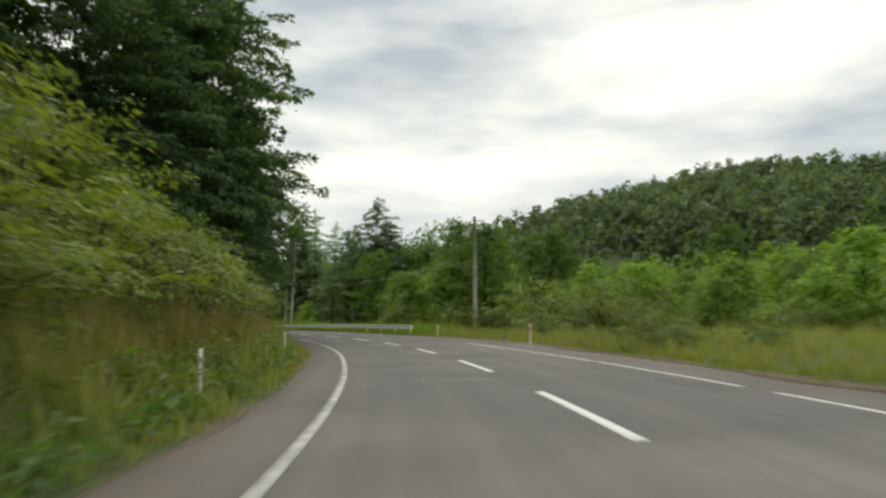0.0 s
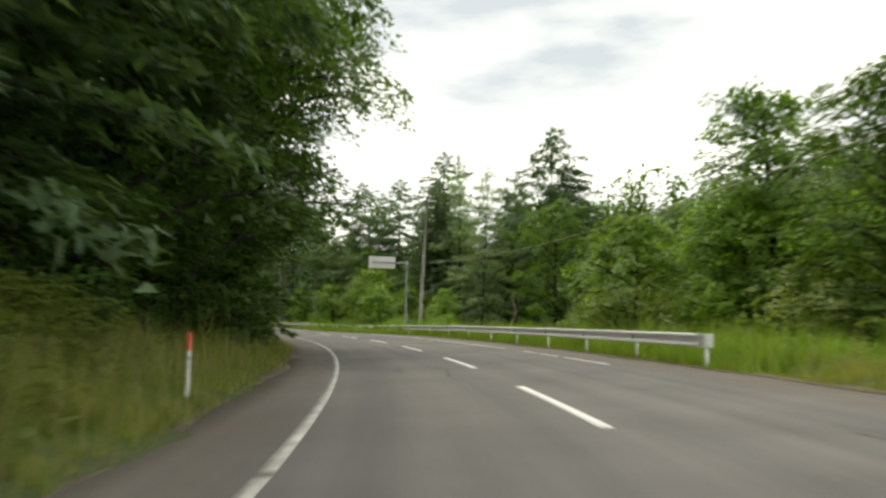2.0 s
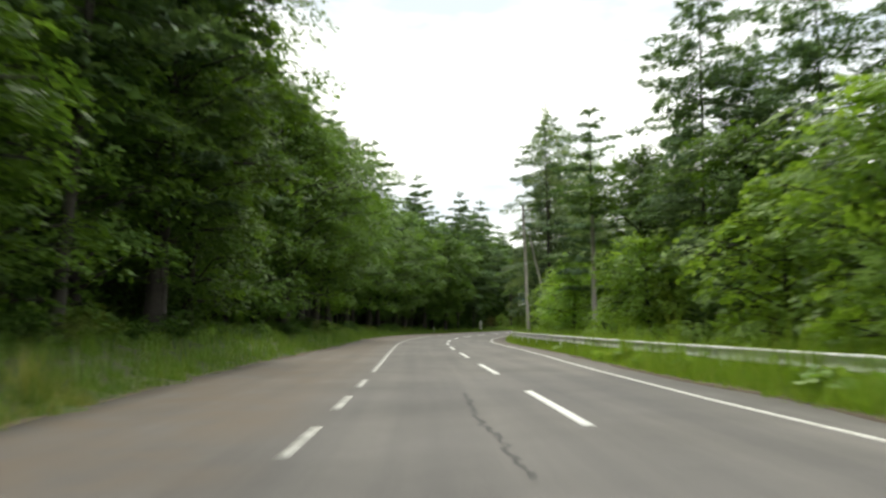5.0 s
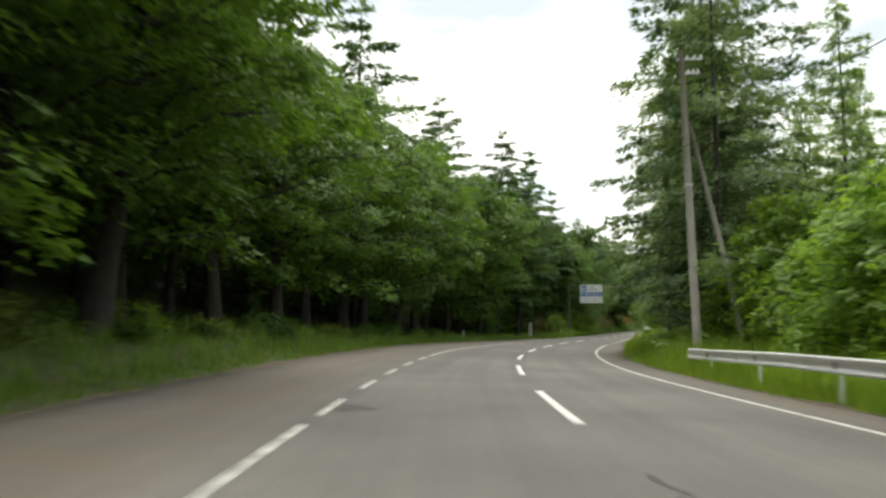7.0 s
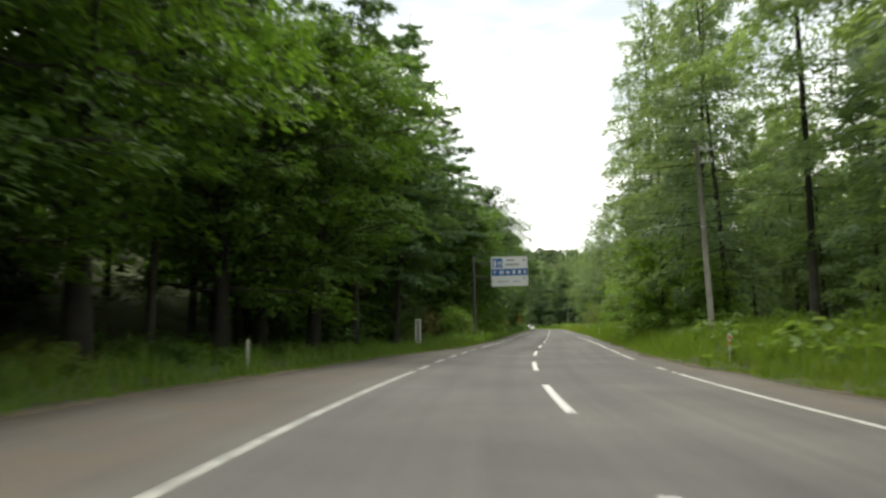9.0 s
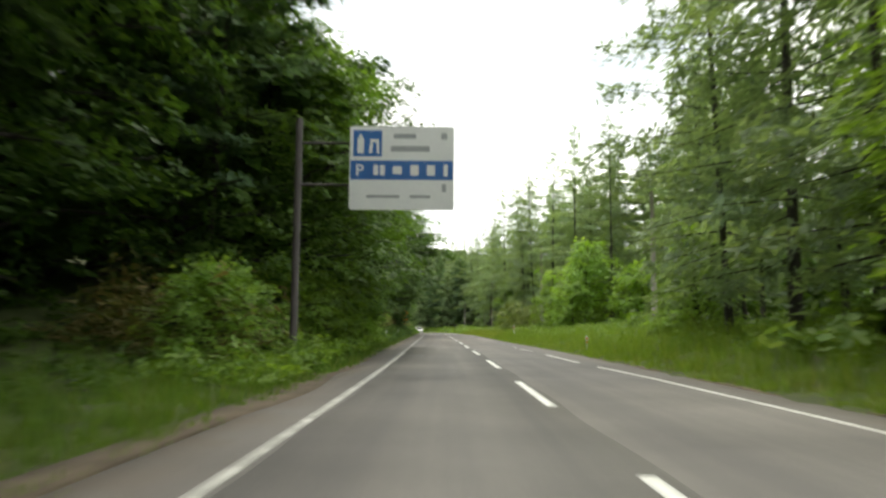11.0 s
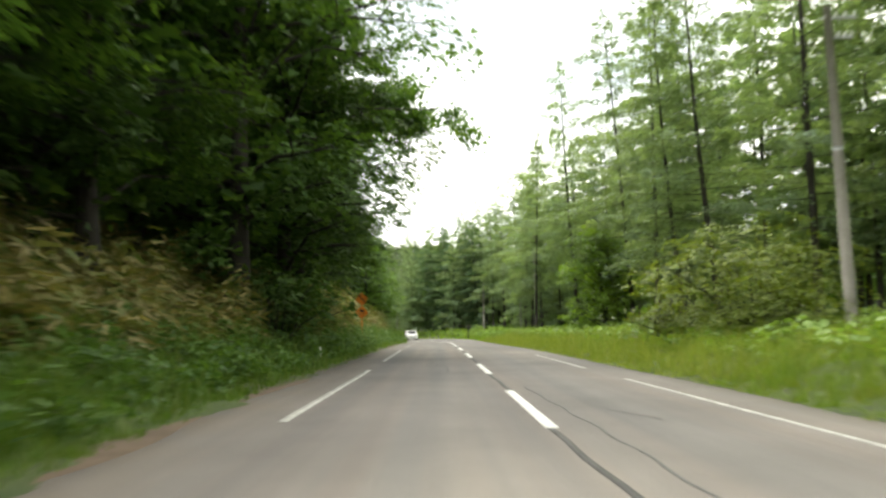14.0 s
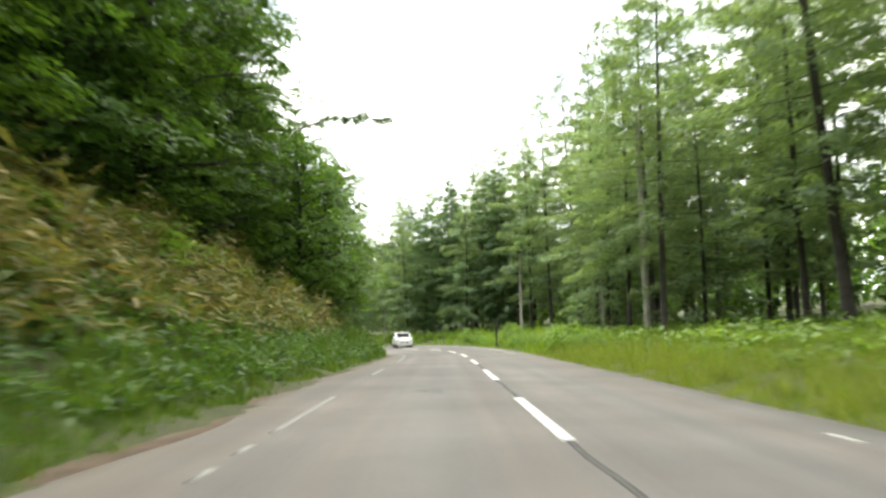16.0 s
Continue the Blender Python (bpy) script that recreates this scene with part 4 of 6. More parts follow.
KINDS = {
    "broad": [tree_kind("broadleaf_tree", "broad-leaved tree with layered green sprays of leaves", "tree", broadleaf(s, h, w, lo, n, z), BARK, LEAF, group="roadside broadleaf trees")
              for s, h, w, lo, n, z in ((1, 11, 4.0, 0.06, 9600, 0.195), (2, 13, 4.4, 0.08, 10800, 0.20), (3, 9, 3.7, 0.04, 8100, 0.19))],
    "bright": [tree_kind("young_broadleaf_tree", "young broad-leaved tree with bright green leaves", "tree", broadleaf(s, h, w, lo, n, z), BARK, LEAF_BRIGHT, group="young roadside trees")
               for s, h, w, lo, n, z in ((11, 6.5, 3.0, 0.03, 6300, 0.185), (12, 5.0, 2.7, 0.02, 5100, 0.175))],
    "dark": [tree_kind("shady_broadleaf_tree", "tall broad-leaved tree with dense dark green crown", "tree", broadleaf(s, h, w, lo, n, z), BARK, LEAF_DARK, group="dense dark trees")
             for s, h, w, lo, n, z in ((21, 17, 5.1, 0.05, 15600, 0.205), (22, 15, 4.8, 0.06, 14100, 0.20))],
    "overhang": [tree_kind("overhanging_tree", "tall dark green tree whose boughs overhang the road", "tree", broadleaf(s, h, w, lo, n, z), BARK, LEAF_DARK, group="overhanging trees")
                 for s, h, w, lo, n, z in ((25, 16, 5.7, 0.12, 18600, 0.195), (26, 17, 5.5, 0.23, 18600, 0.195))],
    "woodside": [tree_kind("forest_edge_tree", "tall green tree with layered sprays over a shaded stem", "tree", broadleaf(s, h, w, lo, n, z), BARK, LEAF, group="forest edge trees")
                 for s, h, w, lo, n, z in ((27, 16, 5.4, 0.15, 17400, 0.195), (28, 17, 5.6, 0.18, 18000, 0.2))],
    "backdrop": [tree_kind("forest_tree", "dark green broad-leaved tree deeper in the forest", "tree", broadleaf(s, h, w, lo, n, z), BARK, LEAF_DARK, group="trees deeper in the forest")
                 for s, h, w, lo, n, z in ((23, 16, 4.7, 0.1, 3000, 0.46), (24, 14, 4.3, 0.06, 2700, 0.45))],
    "fir": [tree_kind("fir_tree", "tall dark green fir with dense drooping boughs", "tree", conifer(s, h, w, lo, n, 140, 0.20, 0.31, 3.8, 0.16, 0.42, 0.3), PINE_BARK, NEEDLE, group="dark conifers")
            for s, h, w, lo, n in ((31, 20, 4.7, 0.06, 24000), (32, 17, 4.3, 0.05, 20500))],
    "larch": [tree_kind("larch_tree", "feathery soft green larch with branches to the ground", "tree", conifer(s, h, w, lo, n, 96, 0.14, 0.30, 1.8, 0.26, 0.32, 0.4), PINE_BARK, NEEDLE_SOFT, group="roadside larches")
              for s, h, w, lo, n in ((33, 20, 4.4, 0.06, 13500), (34, 17, 4.0, 0.08, 11500))],
    "pine": [tree_kind("pine_tree", "tall larch with bare lower trunk and airy crown", "tree", conifer(s, h, w, lo, n, 70, 0.08, 0.30, 2.0, 0.27, 0.32, 0.5), PINE_BARK, NEEDLE_SOFT, group="tall roadside larches")
             for s, h, w, lo, n in ((41, 22, 4.4, 0.15, 12000), (42, 20, 4.2, 0.19, 11000), (43, 24, 4.6, 0.17, 13000))],
    "far_pine": [tree_kind("wood_pine", "larch with tall bare trunk deeper in the wood", "tree", conifer(s, h, w, lo, n, 58, 0.06, 0.42, 1.8, 0.24, 0.36, 0.45), PINE_BARK, NEEDLE_SOFT, group="larches deeper in the wood")
                 for s, h, w, lo, n in ((44, 20, 3.6, 0.14, 6800), (45, 22, 3.8, 0.12, 7200))],
    "redpine": [tree_kind("red_pine_tree", "pine with flat tiers of dark needles on an open crown", "tree", conifer(s, h, w, lo, n, 72, 0.02, 0.34, 2.0, 0.07, 0.4, 0.35, 0.2, 13), PINE_BARK, NEEDLE, group="tiered pines")
                for s, h, w, lo, n in ((51, 18, 3.9, 0.24, 9000), (52, 16, 3.6, 0.2, 8200))],
    "bush": [tree_kind("bush", "rounded green bush beside the road", "bush", shrub(s, h, w, n, z), BARK, LEAF_BRIGHT, "foliage", "roadside bushes")
             for s, h, w, n, z in ((61, 2.2, 1.9, 3000, 0.15), (62, 1.5, 1.5, 2400, 0.13))],
    # shade under the canopy is put into these bushes' dark leaf colour
    "shade": [tree_kind("understory_bush", "dark green bush, its leaves coloured darker for forest shade", "bush", shrub(s, h, w, n, z), BARK, LEAF_DARK, "foliage", "bushes in the forest's shade")
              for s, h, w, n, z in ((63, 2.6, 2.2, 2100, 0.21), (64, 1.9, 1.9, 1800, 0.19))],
    "olive": [tree_kind("olive_bush", "yellowish green bush on the bank", "bush", shrub(s, h, w, n, z), BARK, BUSH_OLIVE, "foliage", "bushes on the bank")
              for s, h, w, n, z in ((71, 2.4, 2.2, 4300, 0.135), (72, 1.7, 1.8, 3600, 0.125))],
    "tall_olive": [tree_kind("tall_olive_bush", "tall yellowish green bush on the grassy verge", "bush", shrub(s, h, w, n, z), BARK, BUSH_OLIVE, "foliage", "tall bushes on the verge")
                   for s, h, w, n, z in ((73, 4.0, 3.3, 9000, 0.145),)],
}
HOME = {}
plant_rng = np.random.default_rng(99)


def plant(kind, s, off, scale=1.0, turn=None, pick=None, tall=1.0, sink=0.12):
    """Stands a tree or bush of a kind on the ground at s, off."""
    some = KINDS[kind]
    src = some[int(plant_rng.integers(len(some))) if pick is None else pick]
    x, y, z = standing(s, off, sink)
    m = pose(float(x), float(y), float(z), plant_rng.normal(0, 1.5), plant_rng.normal(0, 1.5), float(plant_rng.uniform(0, 360) if turn is None else turn))
    if src not in HOME:
        HOME[src] = True
        ob = src
        ob.matrix_world = m
    else:
        ob = copy_thing(src, m)
    ob.scale = (scale, scale, scale * tall)
    return ob


def row(kinds, s0, s1, step, off0, off1, lo, hi, wob=0.4):
    """A loose row of plants between s0 and s1, at offsets off0 to off1 beyond the verge (left where negative)."""
    s = s0
    while s < s1:
        d = off0 + (off1 - off0) * plant_rng.uniform()
        off = (verge_left(s) + d) if d < 0 else (verge_right(s) + d)
        plant(kinds[int(plant_rng.integers(len(kinds)))], s, float(off), plant_rng.uniform(lo, hi))
        s += step * plant_rng.uniform(1 - wob, 1 + wob)


def bough(tree, s, off, low, high, thick, leaves, size, slim, wood, leaf, seed, label):
    """A long side bough of a standing tree, from its stem at height low out to the place s, off at height high, with drooping sprays."""
    r = np.random.default_rng(seed)
    back = tree.matrix_basis.inverted()
    x, y, z = standing(s, off)
    foot = tree.matrix_basis.translation
    a, b = Vector((foot.x, foot.y, foot.z + low)), Vector((float(x), float(y), foot.z + high))
    line = [a.lerp(b, f) + Vector((0, 0, 0.5 * math.sin(math.pi * f))) + Vector(r.normal(0, 0.10, 3) * (0 < f < 1)) for f in np.linspace(0, 1, 7)]
    bm = bmesh.new()
    tube([back @ p for p in line], [0.09 * (1 - 0.85 * i / 6) + 0.008 for i in range(7)], 6, bm)
    twigs = []
    for i in range(16):
        f = 0.18 + 0.82 * i / 15
        k = min(5, int(f * 6))
        p = line[k].lerp(line[k + 1], f * 6 - k)
        q = p + Vector(((b - a).normalized() * 0.5 * thick + Vector(r.normal(0, 0.75 * thick, 3) * [1, 1, 0.55])))
        tube([back @ p, back @ q], [0.02, 0.006], 3, bm, False)
        twigs += [(p.lerp(q, g), q - p) for g in (0.4, 0.7, 1.0)]
    limb = part("bough", bm, wood, tree, label)
    pick = r.choice(len(twigs), leaves)
    c = np.array([tuple(t[0]) for t in twigs])[pick] + r.normal(0, 1, (leaves, 3)) * np.array([0.30, 0.30, 0.20]) * thick
    c[:, 2] -= np.abs(r.normal(0, 0.22 * thick, leaves))
    way = unit(unit(np.array([tuple(t[1]) for t in twigs])[pick]) + r.normal(0, 0.5, (leaves, 3)) + [0, 0, -0.3])
    normal = unit(np.array([0, 0, 1.0]) + r.normal(0, 0.45, (leaves, 3)))
    long = size * r.uniform(0.6, 1.3, leaves)
    v, f = leaf_points(c, way, normal, long, long * slim * r.uniform(0.8, 1.2, leaves))
    back = np.array(back)
    mesh_part("foliage", fast_mesh("foliage", v @ back[:3, :3].T + back[:3, 3], f, leaf), limb)


# left of the lane: shrubby bank, then dark overhanging trees, then the forest edge
row(["olive"], -16, 34, 2.4, -2.6, -3.6, 0.7, 1.0)
row(["olive", "olive", "bush"], -14, 36, 2.4, -5.0, -6.5, 0.9, 1.25)
row(["olive", "bush"], -12, 36, 3.2, -8, -10, 1.1, 1.5)
row(["broad", "bright"], -8, 38, 5.5, -12, -15, 0.85, 1.1)
row(["fir", "backdrop"], -5, 44, 6.0, -15, -20, 1.0, 1.25)
plant("fir", 46, -11.0, 1.5, pick=0)
plant("fir", 42.5, -9.6, 1.35, pick=0)
plant("fir", 39, -14, 1.4, pick=0)
plant("fir", 52, -13, 1.35, pick=1)
for s, off, k in ((46, -9.0, 0.62), (50, -8.9, 1.15), (80, -14, 0.95), (85, -13.5, 0.95), (90, -14.5, 1.0)):
    plant("dark", s, off, k)
for s, off, k, p in ((57, -8.2, 1.05, 0), (62.5, -7.2, 1.1, 0), (68.5, -8.7, 1.15, 1), (74, -11.0, 1.1, 1)):
    plant("overhang", s, off, k, pick=p)
corner_tree = plant("overhang", 79.5, -9.1, 1.15, pick=1, tall=1.2)
row(["bush", "shade", "olive"], 36, 47, 2.2, -2.4, -3.4, 0.6, 0.85)
row(["shade"], 48, 78, 3.2, -2.8, -3.6, 0.5, 0.75)
row(["shade"], 54, 80, 1.8, -3.2, -4.6, 1.0, 1.4)
for s, off, k in ((54.5, -6.9, 1.2), (57.5, -6.8, 1.2), (60.5, -6.9, 1.1)):
    plant("shade", s, off, k)
row(["shade", "bush"], 78, 94, 2.2, -3.6, -4.8, 0.6, 0.9)
row(["shade"], 36, 98, 3.4, -4.8, -8.5, 1.1, 1.7)
for s, off, k in ((34, -13, 1.05), (38.5, -10.8, 1.1), (30, -15, 1.0)):
    plant("fir", s, off, k)
row(["backdrop", "fir", "backdrop"], 46, 98, 6.0, -10, -15, 1.0, 1.2)
row(["broad", "woodside"], 98, 136, 5.2, -3.8, -5.0, 0.85, 1.0)
plant("redpine", 111, -11.6, 1.35, pick=0)
plant("redpine", 118, -11.2, 1.35, pick=1)
plant("dark", 103, -13.5, 1.1)
row(["dark", "backdrop", "redpine"], 99, 150, 6.0, -7, -11, 1.0, 1.25)
row(["woodside"], 137, 203, 4.6, -3.4, -5.0, 0.85, 1.05)
row(["shade"], 108, 192, 5.5, -2.4, -3.4, 0.3, 0.5)
row(["woodside", "dark"], 203, 228, 4.6, -6.8, -8.4, 0.95, 1.1)
row(["backdrop", "redpine", "backdrop"], 140, 232, 4.6, -7, -10, 1.0, 1.2)
row(["backdrop", "redpine", "backdrop"], 120, 236, 5.0, -12, -17, 1.0, 1.25)
row(["shade"], 96, 130, 4.0, -4.2, -8.5, 0.9, 1.4)
row(["shade"], 134, 196, 6.0, -9.0, -14.0, 1.0, 1.6)
row(["shade"], 203, 238, 2.4, -6.0, -10.5, 1.0, 1.6)
plant("redpine", 208, -9.6, 1.3, pick=0)
plant("redpine", 214, -8.8, 1.3, pick=1)
plant("redpine", 219.5, -9.9, 1.3, pick=0)
plant("redpine", 232.5, -9.2, 1.2, pick=1)
for s, off, k in ((123, -13.5, 1.3), (134, -13, 1.3), (146, -13.5, 1.35), (157, -13, 1.3), (168, -13.5, 1.35), (179, -13, 1.35), (200, -12.5, 1.35)):
    plant("redpine", s, off, k)
plant("redpine", 191, -11.5, 1.0, pick=0)
row(["bush", "olive", "shade"], 98, 192, 5.0, -2.4, -3.6, 0.35, 0.55)
row(["bright", "bush"], 225, 236, 2.2, -2.4, -3.4, 0.45, 0.65)
row(["bright", "broad"], 236, 246, 2.8, -2.6, -3.8, 1.0, 1.25)
row(["bright", "bush"], 234, 262, 2.4, -1.5, -2.1, 0.42, 0.58)
row(["broad"], 232, 246, 4.5, -4.8, -6.2, 1.0, 1.2)
row(["broad", "dark"], 244, 258, 4.4, -2.6, -3.6, 0.85, 1.0)
row(["overhang"], 262, 292, 5.4, -4.2, -5.4, 0.95, 1.1)
plant("overhang", 297, -8.3, 1.3, pick=0)
plant("shade", 296, -6.6, 1.1)
plant("shade", 299.5, -6.9, 1.2)
tree = plant("overhang", 303, -7.7, 1.15)
bough(tree, 306, -0.6, 7.4, 10.2, 1.15, 4200, 0.25, 0.75, BARK, LEAF_DARK, 3, "long leafy bough that reaches over the road")
bough(tree, 307, -3.4, 9.5, 11.4, 1.3, 3600, 0.25, 0.75, BARK, LEAF_DARK, 4, "long leafy bough that reaches over the road")
plant("overhang", 309, -8.4, 1.1)
plant("overhang", 315, -9.4, 1.05)
row(["shade"], 262, 314, 6.0, -8.0, -10.0, 0.6, 0.9)
row(["bush", "olive", "shade"], 306, 354, 2.6, -2.8, -5.5, 0.4, 0.75)
plant("redpine", 352, -12.5, 1.1, pick=0)
tree = plant("redpine", 361, -10.2, 0.92, pick=1)
bough(tree, 361, -4.3, 12.6, 13.3, 0.42, 800, 0.32, 0.3, PINE_BARK, NEEDLE, 5, "long dark pine bough that stands out of the crown")
for s, off, k in ((324, -12.5, 1.0), (331, -12.3, 1.0), (338, -12.0, 0.95), (345, -12.0, 0.95)):
    plant("dark", s, off, k)
row(["backdrop"], 232, 318, 4.0, -6.0, -8.5, 0.95, 1.1)
row(["backdrop", "fir"], 236, 340, 5.0, -11, -16, 1.0, 1.15)
row(["bush"], 228, 262, 2.4, -1.8, -2.8, 0.45, 0.75)
row(["shade"], 232, 262, 2.0, -4.0, -7.5, 0.8, 1.3)
row(["shade"], 264, 318, 4.5, -10.0, -14.0, 1.0, 1.5)
row(["broad", "bush", "broad"], 316, 352, 3.2, -7.0, -9.0, 0.8, 1.1)
row(["bush", "olive"], 324, 356, 3.6, -5.0, -7.0, 0.35, 0.6)
row(["broad", "dark"], 314, 376, 4.4, -7.5, -10.5, 0.9, 1.1)
row(["backdrop"], 352, 404, 4.5, -14, -19, 0.9, 1.1)
for s, off, k, p in ((353, -9.0, 0.95, 0), (358.5, -8.6, 0.85, 1), (364, -8.4, 0.9, 0), (369, -8.8, 0.95, 1), (374, -9.2, 0.9, 0)):
    plant("broad", s, off, k, pick=p)

# right of the lane: field and bushes, then woods behind the guard rail, then pines
for s, d, k in ((16, 0, 0.9), (22, 1.5, 0.8), (31, 4, 1.2), (36, 6, 1.4), (41, 5, 1.5), (45, 3.5, 1.3), (48, 8, 1.6), (53, 4.5, 1.2), (38, 11, 1.5), (28, 14, 1.3)):
    plant("olive", s, float(verge_right(s)) + 2.2 + d, k)
row(["broad", "bush", "olive", "bright"], 52, 72, 3.0, 7, 11, 0.7, 0.95)
row(["broad", "bright"], 50, 88, 4.0, 15, 20, 0.7, 0.95)
for kind, s, off, k in (("bright", 64, 10.5, 0.95), ("broad", 69, 12.4, 0.72), ("broad", 75, 16.5, 0.85), ("bright", 60, 13.5, 1.05), ("broad", 66, 16.0, 0.85), ("broad", 83, 15.5, 0.8),
                        ("bright", 57, 16.0, 1.1), ("bush", 66, 9.0, 0.7), ("olive", 61, 9.0, 1.1)):
    plant(kind, s, off, k)
plant("fir", 92, 20.8, 1.1, pick=1)
plant("larch", 94, 14.5, 0.9, pick=1)
row(["bright", "bush"], 26, 84, 3.6, 22, 32, 0.9, 1.3)
row(["broad", "bright"], 0, 70, 5.5, 42, 56, 0.8, 1.1)
plant("fir", 113, 18.7, 1.05, pick=0)
plant("fir", 104, 22, 0.9, pick=1)
plant("fir", 108, 16, 0.9, pick=1)
plant("broad", 94, 26, 1.15)
row(["fir", "larch", "redpine"], 92, 128, 6, 13, 20, 0.85, 1.0)
plant("fir", 128.5, 12.8, 1.0, pick=0)
plant("fir", 124, 17, 1.0, pick=0)
plant("redpine", 138.5, 9.4, 1.0, pick=1)
plant("fir", 171, 8.9, 1.2, pick=0)
plant("larch", 166, 9.2, 1.2, pick=0)
plant("larch", 176, 9.0, 1.2, pick=1)
plant("larch", 184, 10.5, 1.2, pick=0)
row(["bush"], 83, 98, 2.6, 2.0, 3.4, 0.45, 0.7)
row(["bush", "bright", "bush"], 98, 152, 3.2, 3.4, 5.2, 0.7, 1.0)
row(["bright", "bush"], 91, 104, 3.2, 6.5, 8.5, 0.42, 0.6)
row(["bright", "broad", "bush"], 105, 122, 3.8, 6, 9, 0.75, 1.0)
row(["bright", "broad"], 122, 150, 4.6, 6, 9, 0.8, 1.0)
row(["fir", "broad", "larch"], 130, 165, 5.5, 9, 13, 0.85, 1.05)
row(["bush", "bright"], 150, 168, 3.4, 4.5, 6, 0.8, 1.0)
for s, off, k in ((184, 14.0, 0.95), (191, 14, 0.95), (198, 13.5, 1.05), (209.5, 9.8, 1.15), (215, 9.4, 1.2), (221, 9.0, 1.2), (226, 8.6, 1.2), (231, 8.9, 1.2), (236, 8.9, 1.1)):
    plant("larch", s, off, k, tall=1.3 if s > 205 else 1.0)
for s, off in ((186, 11.5), (194, 12.2), (200.5, 11.0)):
    plant("pine", s, off, 1.15, pick=1, tall=1.12)
for s, off, k in ((214, 6.9, 0.9), (219, 7.2, 1.0), (209, 8.4, 0.6)):
    plant("bright", s, off, k)
row(["larch", "far_pine"], 172, 240, 5.0, 11, 16, 0.85, 1.05)
row(["bright", "bush", "bright"], 208, 250, 4.0, 4.2, 6.2, 0.65, 0.95)
row(["bush"], 172, 206, 4.5, 4.5, 6.5, 0.4, 0.6)
plant("bright", 273, 11.2, 1.25, pick=0)
plant("bright", 270, 9.4, 0.9, pick=1)
plant("bright", 280, 14.2, 1.2, pick=0)
plant("bright", 277, 9.0, 0.85, pick=1)
plant("bright", 267, 14.5, 1.1, pick=1)
plant("bright", 322, 10.2, 1.15, pick=0)
plant("tall_olive", 295, 8.8, 1.0)
plant("olive", 298.5, 7.6, 1.1, pick=1)
plant("bright", 281, 13, 0.8)
row(["bush", "olive"], 272, 296, 4.0, 4.5, 6.0, 0.6, 0.8)
for s, off, k in ((306.6, 10.6, 0.85), (304, 11.3, 0.95), (298, 12.5, 0.95), (331, 12.5, 0.95), (338, 11.5, 0.95), (345, 8.6, 0.9), (286, 13, 0.95), (277, 14.5, 0.95)):
    plant("pine", s, off, k)
row(["pine", "far_pine"], 240, 400, 4.6, 12, 18, 0.9, 1.1)
row(["far_pine"], 240, 410, 7.5, 18, 23, 0.9, 1.1)
row(["far_pine"], 250, 410, 5.2, 11, 18, 0.9, 1.1)
row(["pine", "larch"], 348, 420, 5.0, 6, 11, 0.85, 1.0)
for s, off, k in ((390, 9.4, 0.95), (393, 13.2, 1.0), (398, 6.5, 0.9), (404, 9, 0.95), (410, 6.5, 0.95), (414, 10, 0.95)):
    plant("larch", s, off, k)
for s, off, k in ((386.5, 12.0, 0.9), (395, 11.0, 0.95), (400, 10.2, 0.85), (406, 12.5, 0.9)):
    plant("fir", s, off, k, pick=0)
for s, off, k in ((314, 11.5, 1.1), (321, 12.0, 1.05), (334, 10.8, 1.05), (352, 10.4, 1.0), (365, 11.0, 0.95), (376, 11.5, 0.95)):
    plant("pine", s, off, k)
plant("pine", 396, 19.6, 1.05, pick=2)
for s, off, k in ((399, -5.5, 1.0), (405, -8.5, 1.05), (411, -4.0, 1.0)):
    plant("fir", s, off, k)
row(["bush"], 346, 400, 2.6, 0.8, 2.6, 0.45, 0.7)
# thicket beyond the field, and low dark clumps on the verge
for s, off, k in ((24, 25, 0.8), (28, 23, 0.75), (33, 20, 0.7), (38, 18, 0.75), (43, 17, 0.8), (33, 27, 1.0), (38, 25, 1.05), (44, 23, 1.0), (50, 20, 0.85), (28, 31, 1.1), (50, 28, 1.15), (22, 30, 1.0), (40, 33, 1.2)):
    plant("bright", s, off, k)
for s, off, k in ((19, 8.6, 0.5), (33, 9.0, 0.5), (12, 8.0, 0.4)):
    plant("shade", s, off, k)

lift_up = float(on_road(79.5, 0)[2]) - corner_tree.matrix_basis.translation.z
for s, off, low, high, seed in ((79.7, -5.0, 4.6, 6.2, 6), (80.5, -5.0, 7.0, 8.6, 7), (82.5, -5.4, 5.6, 7.2, 8)):
    bough(corner_tree, s, off, low + lift_up, high + lift_up, 1.2, 3400, 0.24, 0.75, BARK, LEAF_DARK, seed, "long leafy bough that reaches over the road")


